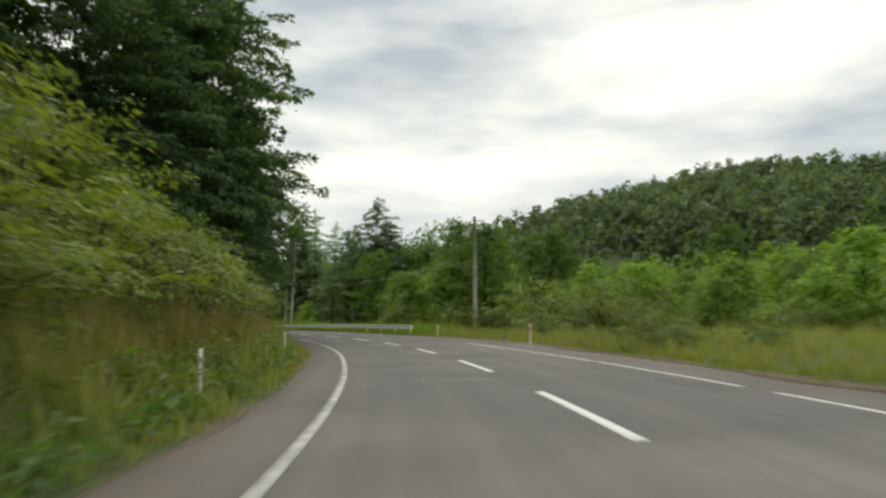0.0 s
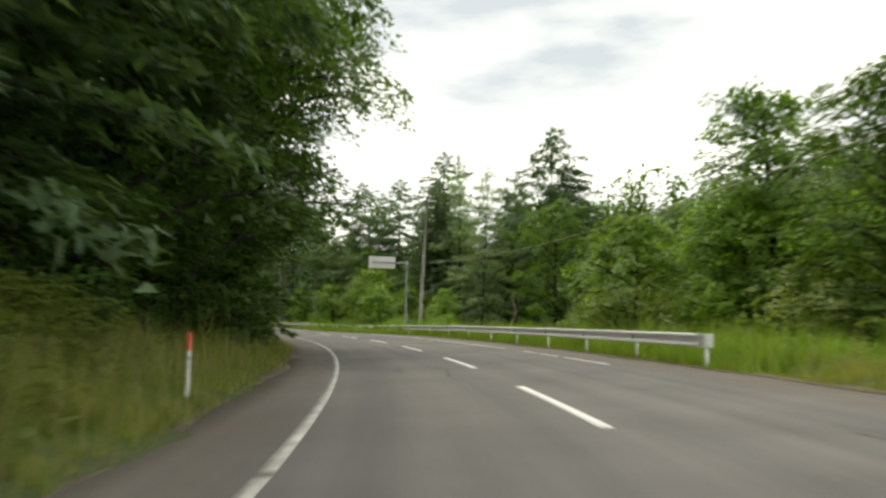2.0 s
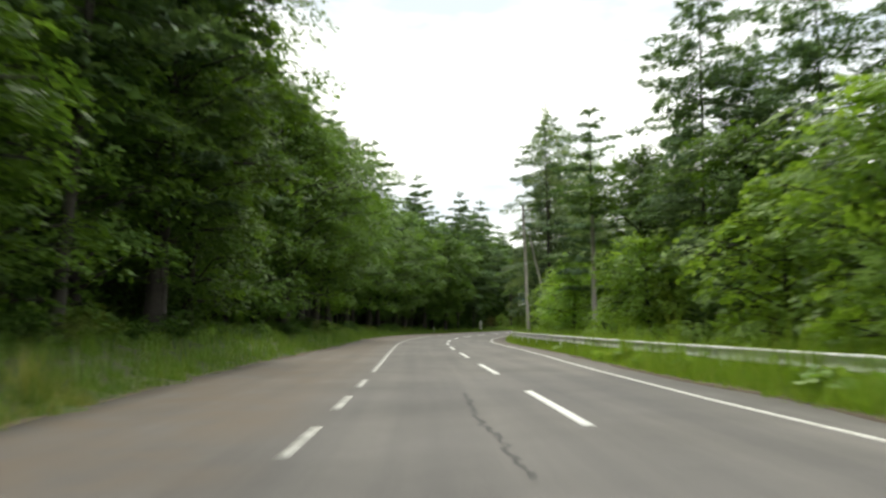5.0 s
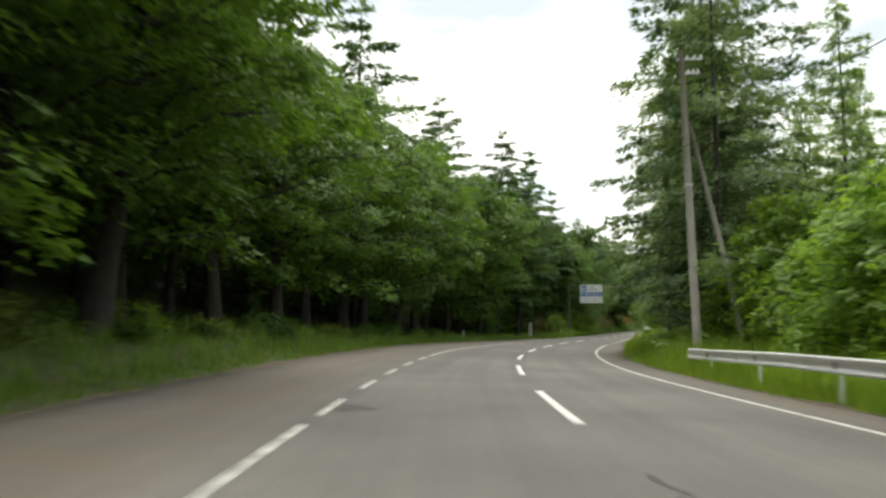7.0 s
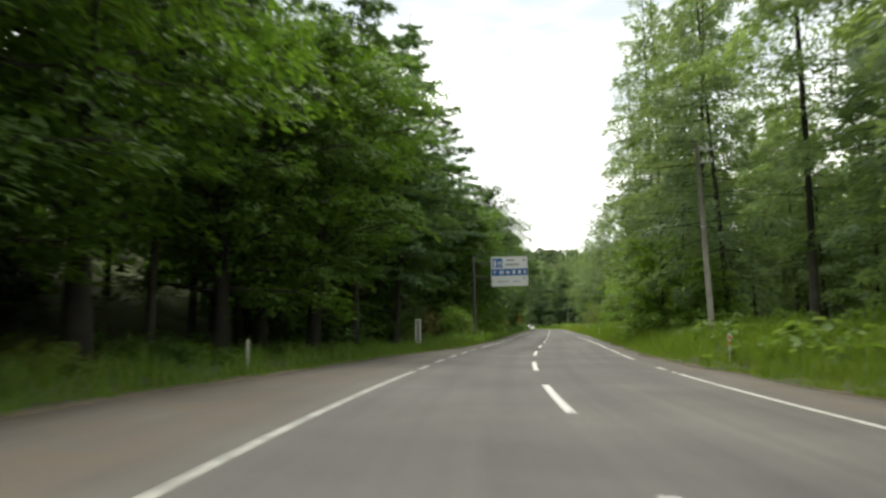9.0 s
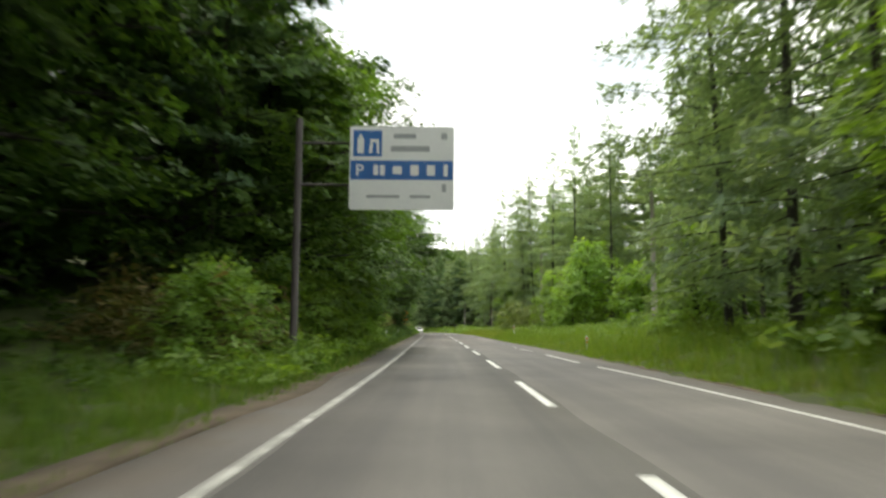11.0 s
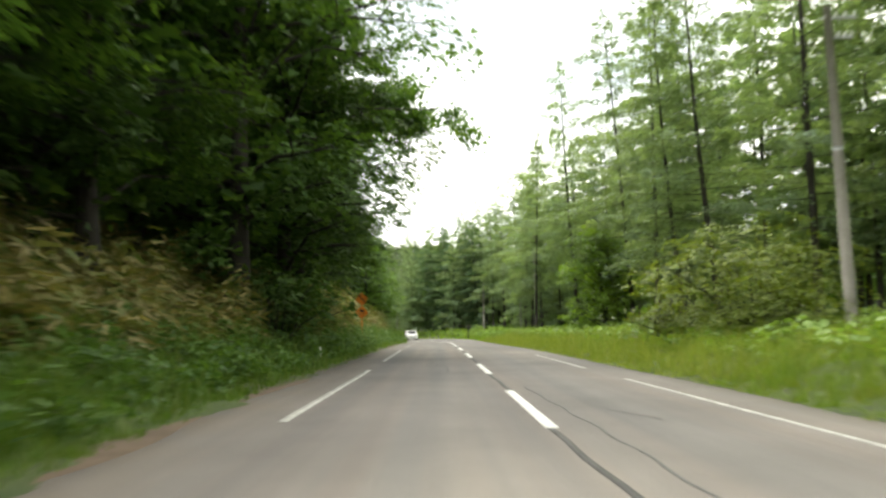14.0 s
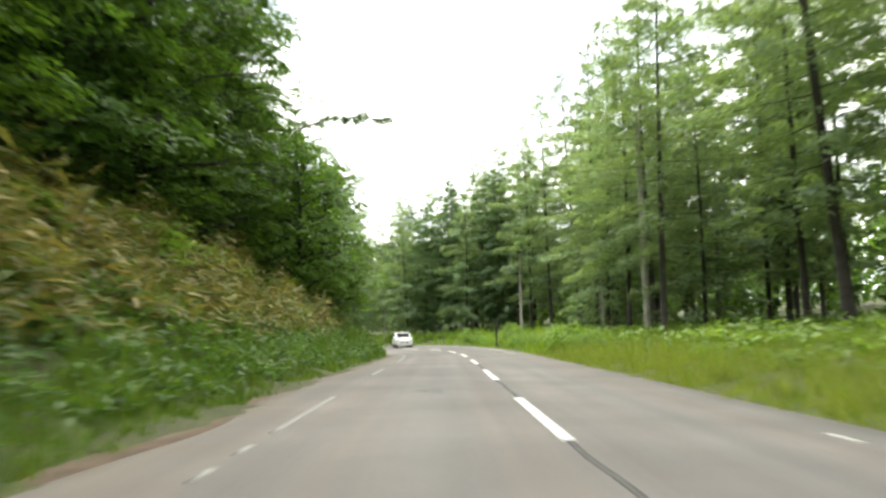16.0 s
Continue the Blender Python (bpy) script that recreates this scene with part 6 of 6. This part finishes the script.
wire(POLES[0], POLES[1], 0.85, 3.4, 6.0, 0.024, CABLE_YELLOW, "thick pale yellow cable between two utility poles")
wire(POLES[1], POLES[3], 1.0, 4.0, 4.0, 0.014, WIRE, "thin black overhead wire between utility poles")

# ---- signs ----
def words(text, size, at, parent, mat, name="lettering", spacing=1.0, label=""):
    """Words on a plate's front, in the x-z plane, thick as a film."""
    cu = bpy.data.curves.new(name, "FONT")
    cu.body, cu.size, cu.extrude, cu.resolution_u, cu.space_character = text, size, 0.0015, 3, spacing
    cu.offset = size * 0.012
    tmp = bpy.data.objects.new(name, cu)
    scene.collection.objects.link(tmp)
    bpy.context.view_layer.update()
    me = bpy.data.meshes.new_from_object(tmp.evaluated_get(bpy.context.evaluated_depsgraph_get()))
    bpy.data.objects.remove(tmp)
    me.transform(Matrix.Translation(at) @ Matrix.Rotation(radians(90), 4, "X"))
    me.materials.clear()
    me.materials.append(mat)
    ob = new(name, me)
    ob.parent = parent
    return tagged(ob, label)


def rounded(w, h, r, x=0.0, z=0.0, n=4):
    pts = []
    for cx, cz, a0 in ((w / 2 - r, h / 2 - r, 0), (-w / 2 + r, h / 2 - r, 90), (-w / 2 + r, -h / 2 + r, 180), (w / 2 - r, -h / 2 + r, 270)):
        pts += [(x + cx + r * math.cos(radians(a0 + 90 * i / n)), z + cz + r * math.sin(radians(a0 + 90 * i / n))) for i in range(n + 1)]
    return pts


def disc(r, x, z, n=28, a0=0, a1=360):
    return [(x + r * math.cos(radians(a0 + (a1 - a0) * i / n)), z + r * math.sin(radians(a0 + (a1 - a0) * i / n))) for i in range(n if a1 - a0 == 360 else n + 1)]


def layer(parent, outline, mat, name, depth=0.003, lift=0.0, label=""):
    bm = plate(outline, depth)
    bmesh.ops.translate(bm, vec=(0, -lift - depth, 0), verts=bm.verts)
    return part(name, bm, mat, parent, label)


def town_sign():
    """A pole with the town's name board on an arm and a blue distance board below."""
    ob = thing("town_sign", "white town name board and blue distance board on one grey pole", "road sign", at_level(95.5, -8.3))
    part("pole", tube([(0, 0, -0.6), (0, 0, 6.04), (0, 0, 6.1)], [0.072, 0.062, 0.03], 14), SIGN_POLE, ob)
    part("arm", tube([(-0.25, -0.02, 5.76), (3.1, -0.02, 5.76)], [0.045, 0.045], 10), GALVANISED, ob)
    part("clamp", tube([(0, 0, 5.64), (0, 0, 5.88)], [0.1, 0.1], 12), GALVANISED, ob)
    board = part("name_board", plate(rounded(2.02, 0.9, 0.05, 2.05, 5.28), 0.025), SIGN_WHITE, ob, "white town name board")
    board.location = (0, -0.1, 0.44)
    logo = layer(board, disc(0.33, 1.48, 5.28), SIGN_WHITE, "emblem", 0.004)
    ring = layer(logo, disc(0.345, 1.48, 5.28), SIGN_BLACK, "ring", 0.002)
    layer(ring, disc(0.33, 1.48, 5.28), SIGN_WHITE, "field", 0.002, 0.003)
    layer(logo, disc(0.325, 1.48, 5.28, 20, 190, 350), SIGN_GREEN, "green_half", 0.003, 0.004)
    layer(logo, [(1.30, 5.32), (1.50, 5.40), (1.62, 5.30), (1.58, 5.2), (1.45, 5.16), (1.36, 5.22)], SIGN_BLACK, "dark_patch", 0.003, 0.007)
    layer(logo, [(1.66, 5.30), (1.74, 5.34), (1.74, 5.16), (1.67, 5.18)], SIGN_BLACK, "dark_patch", 0.003, 0.007)
    words("葛巻町", 0.34, (1.93, -0.003, 5.27), board, SIGN_INK, spacing=1.0)
    words("Kuzumaki Town", 0.155, (1.9, -0.003, 5.02), board, SIGN_GREY)
    blue = part("distance_board", plate(rounded(1.68, 0.98, 0.05, -0.28, 3.3), 0.025), SIGN_BLUE, ob, "blue distance board with white letters")
    blue.location = (0.14, -0.12, 0.62)
    blue.scale = (0.9, 1, 0.95)
    layer(blue, [(-0.93, 3.36), (-0.83, 3.36), (-0.83, 3.58), (-0.77, 3.58), (-0.88, 3.74), (-0.99, 3.58), (-0.93, 3.58)], SIGN_WHITE, "arrow", 0.003)
    layer(blue, rounded(0.2, 0.17, 0.04, -0.88, 3.22), SIGN_INK, "route_shield", 0.003)
    layer(blue, [(-0.93, 2.88), (-0.83, 2.88), (-0.83, 3.08), (-0.93, 3.08)], SIGN_WHITE, "shaft", 0.003)
    for txt, k, x, z in (("八戸", 0.27, -0.66, 3.46), ("97", 0.35, -0.08, 3.46), ("Km", 0.16, 0.31, 3.46), ("Hachinohe", 0.10, -0.64, 3.34),
                         ("久慈", 0.27, -0.66, 3.02), ("68", 0.35, -0.08, 3.02), ("Km", 0.16, 0.31, 3.02), ("Kuji", 0.10, -0.64, 2.9)):
        words(txt, k, (x, -0.003, z), blue, SIGN_WHITE)
    for z in (3.5, 4.0, 5.72):
        part("bracket", box((1.3 if z < 5 else 0.3, 0.03, 0.05), (-0.1 if z < 5 else 2.07, -0.08, z)), GALVANISED, ob)
    return ob


town_sign()


def board_from_behind():
    """A sign for the other lane, seen from its bare back."""
    ob = thing("oncoming_lane_sign", "bare metal back of a sign on a grey cantilever pole", "road sign", at_level(88.5, 5.6))
    part("pole", tube([(0, 0, -0.6), (0, 0, 5.85), (0, 0, 5.9)], [0.075, 0.065, 0.03], 14), SIGN_POLE, ob)
    part("arm", tube([(0.1, 0, 5.62), (-2.75, 0, 5.66)], [0.05, 0.045], 10), GALVANISED, ob)
    b = part("board", plate(rounded(2.1, 0.92, 0.05, -1.95, 5.62), 0.02), SIGN_BACK, ob, "pale bare metal board")
    b.location = (0, 0.08, 0)
    for z in (5.35, 5.62, 5.9):
        part("stiffener", box((1.9, 0.035, 0.05), (-1.95, 0.06, z), None, 0.005), SIGN_BACK, b)
    part("clamp", tube([(0, 0, 5.52), (0, 0, 5.76)], [0.11, 0.11], 12), GALVANISED, ob)
    return ob


board_from_behind()


def station_sign():
    """The roadside station board on a dark cantilever pole."""
    ob = thing("roadside_station_sign", "white and blue roadside station board on a dark pole", "road sign", at_level(229.5, -5.7))
    part("pole", tube([(0, 0, -0.7), (0, 0, 7.0), (0, 0, 7.05)], [0.11, 0.1, 0.04], 14), DARK_STEEL, ob)
    for z in (5.1, 6.3):
        part("arm", tube([(0, 0, z), (1.6, 0, z)], [0.045, 0.04], 8), DARK_STEEL, ob)
    b = part("board", plate(rounded(2.55, 2.1, 0.06, 2.55, 5.62), 0.03), SIGN_WHITE, ob, "white board with a blue band")
    b.location, b.scale = (-0.02, -0.08, -0.82), (1.153, 1, 1.14)
    layer(b, [(1.30, 5.32), (3.80, 5.32), (3.80, 5.80), (1.30, 5.80)], SIGN_BLUE, "blue_band")
    mark = layer(b, [(1.36, 5.9), (2.06, 5.9), (2.06, 6.56), (1.36, 6.56)], SIGN_BLUE, "symbol_panel")
    layer(mark, [(1.46, 5.98), (1.62, 5.98), (1.62, 6.34), (1.54, 6.48), (1.46, 6.34)], SIGN_WHITE, "white_shape", 0.003, 0.003)
    layer(mark, [(1.74, 5.98), (1.82, 5.98), (1.84, 6.26), (1.92, 6.26), (1.94, 5.98), (2.0, 5.98), (1.98, 6.34), (1.78, 6.34)], SIGN_WHITE, "white_shape", 0.003, 0.003)
    words("P", 0.4, (1.42, -0.006, 5.42), b, SIGN_WHITE)
    for i, (w, h) in enumerate(((0.12, 0.26), (0.12, 0.26), (0.22, 0.2), (0.2, 0.26), (0.2, 0.26), (0.1, 0.3))):
        x = (1.92, 2.08, 2.44, 2.86, 3.26, 3.62)[i]
        layer(b, rounded(w, h, 0.03, x, 5.56), SIGN_WHITE, "pictogram", 0.003, 0.003)
    for x, z, w, h in ((2.62, 6.42, 0.55, 0.12), (2.75, 6.1, 0.95, 0.14), (3.58, 6.42, 0.14, 0.16), (3.58, 5.12, 0.1, 0.2), (2.1, 4.9, 0.8, 0.07), (3.0, 4.9, 0.5, 0.07)):
        layer(b, rounded(w, h, 0.02, x, z), SIGN_GREY, "print_bar")
    return ob


station_sign()


def striped_marker():
    ob = thing("marker_board", "upright white marker board with a faded brownish stripe beside the forest", "marker post", at_road(213.5, -7.3, 0.1))
    b = part("board", box((0.37, 0.06, 1.56), (0, 0, 0.8), None, 0.01), POST_WHITE, ob)
    part("stripe", box((0.15, 0.01, 1.3), (0.0, -0.036, 0.84), None, 0.002), SIGN_GREY, b, "faded grey lettering strip")
    for i in range(7):
        part("print_bar", box((0.1, 0.01, 0.1), (0.0, -0.042, 0.32 + 0.17 * i), None, 0.002), RUST_PRINT, b)
    part("foot", box((0.42, 0.2, 0.2), (0, 0, 0.0), None, 0.02), CONCRETE, ob)


striped_marker()


def warning_signs():
    """Two weathered diamond signs, one over the other, on an orange post."""
    ob = thing("curve_warning_sign", "two weathered orange diamond warning signs on an orange post", "road sign", at_road(318.3, -6.0, turn=-6, sink=0.17))
    part("post", tube([(0, 0, -0.4), (0, 0, 3.05)], [0.035, 0.035], 10), SIGN_ORANGE, ob)
    for i, (z, tilt) in enumerate(((2.62, -8), (1.78, 5))):
        bm = plate([(0.0, -0.43), (0.43, 0.0), (0.0, 0.43), (-0.43, 0.0)], 0.012)
        bmesh.ops.bevel(bm, geom=[e for e in bm.edges if abs(e.verts[0].co.y - e.verts[1].co.y) > 0.005], offset=0.05, segments=3, affect="EDGES")
        d = part("diamond", bm, SIGN_ORANGE, ob, "faded orange diamond plate")
        d.matrix_local = pose(0, -0.05, z, 0, tilt, 0)
        if i == 0:
            pts = [(0.13, -0.22), (0.12, -0.08), (0.02, 0.0), (-0.07, 0.07), (-0.09, 0.2)]
            bm = bmesh.new()
            for (a, b), (c, e) in zip(pts, pts[1:]):
                n = math.hypot(c - a, e - b)
                px, pz = -(e - b) / n * 0.035, (c - a) / n * 0.035
                bm.faces.new([bm.verts.new((x, -0.004, zz)) for x, zz in ((a + px, b + pz), (a - px, b - pz), (c - px, e - pz), (c + px, e + pz))])
            bm.faces.new([bm.verts.new((x, -0.004, zz)) for x, zz in ((-0.2, 0.17), (0.02, 0.19), (-0.1, 0.32))])
            part("winding_arrow", bm, SIGN_BLACK, d, "black winding arrow")
        else:
            layer(d, [(-0.14, 0.04), (0.14, 0.02), (0.15, 0.16), (-0.13, 0.18)], SIGN_BLACK, "black_block")
            for x in (-0.09, 0.1):
                layer(d, [(x - 0.02, -0.16), (x + 0.015, -0.16), (x + 0.03, -0.04), (x, -0.04)], SIGN_BLACK, "black_trail")


warning_signs()

# dead wood
def bare_trunk():
    ob = thing("leaning_bare_trunk", "pale crooked bare tree trunk among the bushes", "tree trunk", at_road(85, 13.0))
    part("trunk", tube([(-0.35, 0, -0.2), (-0.2, 0, 0.35), (0.12, 0.05, 0.8), (0.22, 0.05, 1.2), (0.2, 0, 1.7), (0.0, 0.05, 2.3), (-0.05, 0, 3.0)], [0.16, 0.13, 0.12, 0.11, 0.1, 0.07, 0.03], 9), PALE_BARK, ob)
    part("branch", tube([(0.2, 0, 1.6), (0.5, 0.1, 2.1), (0.55, 0.1, 2.7)], [0.06, 0.04, 0.02], 6), PALE_BARK, ob)


bare_trunk()


def dead_branch():
    ob = thing("dead_branch", "broken pale dead branch sticking out from the trees", "branch", at_road(96.6, -9.4))
    part("limb", tube([(0.2, 0.7, 2.28), (0.9, 0.4, 2.44), (1.6, 0.1, 2.62), (2.4, 0.0, 2.85)], [0.045, 0.042, 0.036, 0.018], 7), PALE_BARK, ob)
    part("twig", tube([(1.9, 0.06, 2.7), (1.97, 0.04, 2.45)], [0.025, 0.012], 5), PALE_BARK, ob)
    part("stem", tube([(0.2, 0.7, 2.3), (0.25, 2.2, 1.9), (0.2, 2.7, 0.9), (0.2, 2.8, -0.3)], [0.045, 0.05, 0.07, 0.09], 7), BARK, ob)


dead_branch()


def short_post():
    ob = thing("short_post", "short dark weathered wooden post in the grass", "post", at_road(366.5, 3.75))
    part("stake", tube([(0, 0, -0.4), (0.01, 0, 1.1), (0.02, 0.01, 1.96), (0.02, 0.01, 2.0)], [0.085, 0.08, 0.07, 0.045], 9), BARK, ob)


short_post()


def kerb_stone(s, off, long, turn):
    ob = thing("kerb_stone", "loose pale concrete kerb stone in the weeds", "kerb stone", at_road(s, off, turn=turn))
    part("block", box((0.12, long, 0.14), (0, 0, -0.01), None, 0.02), CONCRETE, ob)


kerb_stone(308.3, -4.9, 0.7, 4)


# ---- the white car that comes round the far bend ----
def small_car(m):
    ob = thing("white_hatchback_car", "small white hatchback car on the far bend", "car", m)
    side = [(-1.85, 0.32), (-1.88, 0.62), (-1.72, 0.86), (-0.95, 0.98), (-0.45, 1.42), (0.2, 1.52), (1.2, 1.48), (1.72, 1.0), (1.85, 0.8), (1.84, 0.35)]
    bm = bmesh.new()
    rings = []
    for x, k in ((-0.82, 0.96), (-0.74, 1.0), (0.74, 1.0), (0.82, 0.96)):
        rings.append([bm.verts.new((x * (1 - 0.16 * max(0, z - 0.9)), y * k, z)) for y, z in side])
    for a, b in zip(rings, rings[1:]):
        for i in range(len(side)):
            j = (i + 1) % len(side)
            bm.faces.new((a[i], a[j], b[j], b[i]))
    bm.faces.new(list(reversed(rings[0])))
    bm.faces.new(rings[-1])
    bmesh.ops.recalc_face_normals(bm, faces=bm.faces)
    bmesh.ops.bevel(bm, geom=bm.edges[:], offset=0.03, segments=2, affect="EDGES")
    body = part("body", bm, CAR_WHITE, ob)
    bm = bmesh.new()
    bm.faces.new([bm.verts.new(p) for p in ((-0.66, -0.955, 1.0), (0.66, -0.955, 1.0), (0.60, -0.49, 1.42), (-0.60, -0.49, 1.42))])
    bmesh.ops.solidify(bm, geom=bm.faces[:], thickness=0.02)
    part("windscreen", bm, CAR_GLASS, body)
    for x in (-1, 1):
        bm = plate([(-0.8, 1.02), (1.3, 1.04), (1.1, 1.4), (-0.38, 1.38)], 0.02)
        bmesh.ops.transform(bm, matrix=Matrix.Translation((x * 0.775, 0, 0)) @ Matrix.Rotation(radians(90), 4, "Z"), verts=bm.verts)
        part("side_window", bm, CAR_GLASS, body)
        part("headlamp", box((0.36, 0.12, 0.16), (x * 0.58, -1.79, 0.74), None, 0.04), LAMP_GLASS, body)
        part("door_mirror", box((0.16, 0.12, 0.12), (x * 0.92, -0.72, 1.02), None, 0.03), CAR_WHITE, body)
        for y in (-1.2, 1.2):
            w = part("wheel", tube([(x * 0.62, y, 0.29), (x * 0.66, y, 0.29), (x * 0.8, y, 0.29), (x * 0.83, y, 0.29)], [0.24, 0.29, 0.29, 0.25], 20), RUBBER, ob)
            part("rim", tube([(x * 0.8, y, 0.29), (x * 0.84, y, 0.29)], [0.18, 0.15], 14), GALVANISED, w)
    part("grille", box((0.8, 0.05, 0.12), (0, -1.86, 0.5), None, 0.015), SIGN_BLACK, body)
    part("number_plate", box((0.33, 0.02, 0.16), (0, -1.9, 0.42), None, 0.003), SIGN_WHITE, body, "plain white plate")
    part("bumper", box((1.5, 0.12, 0.16), (0, -1.84, 0.32), None, 0.04), CAR_WHITE, body)


cx, cy, cz = on_road(388.2, 1.1, 0.0)
small_car(pose(float(cx), float(cy), float(cz), 0, 0, math.degrees(heading(388.2)) - 13))
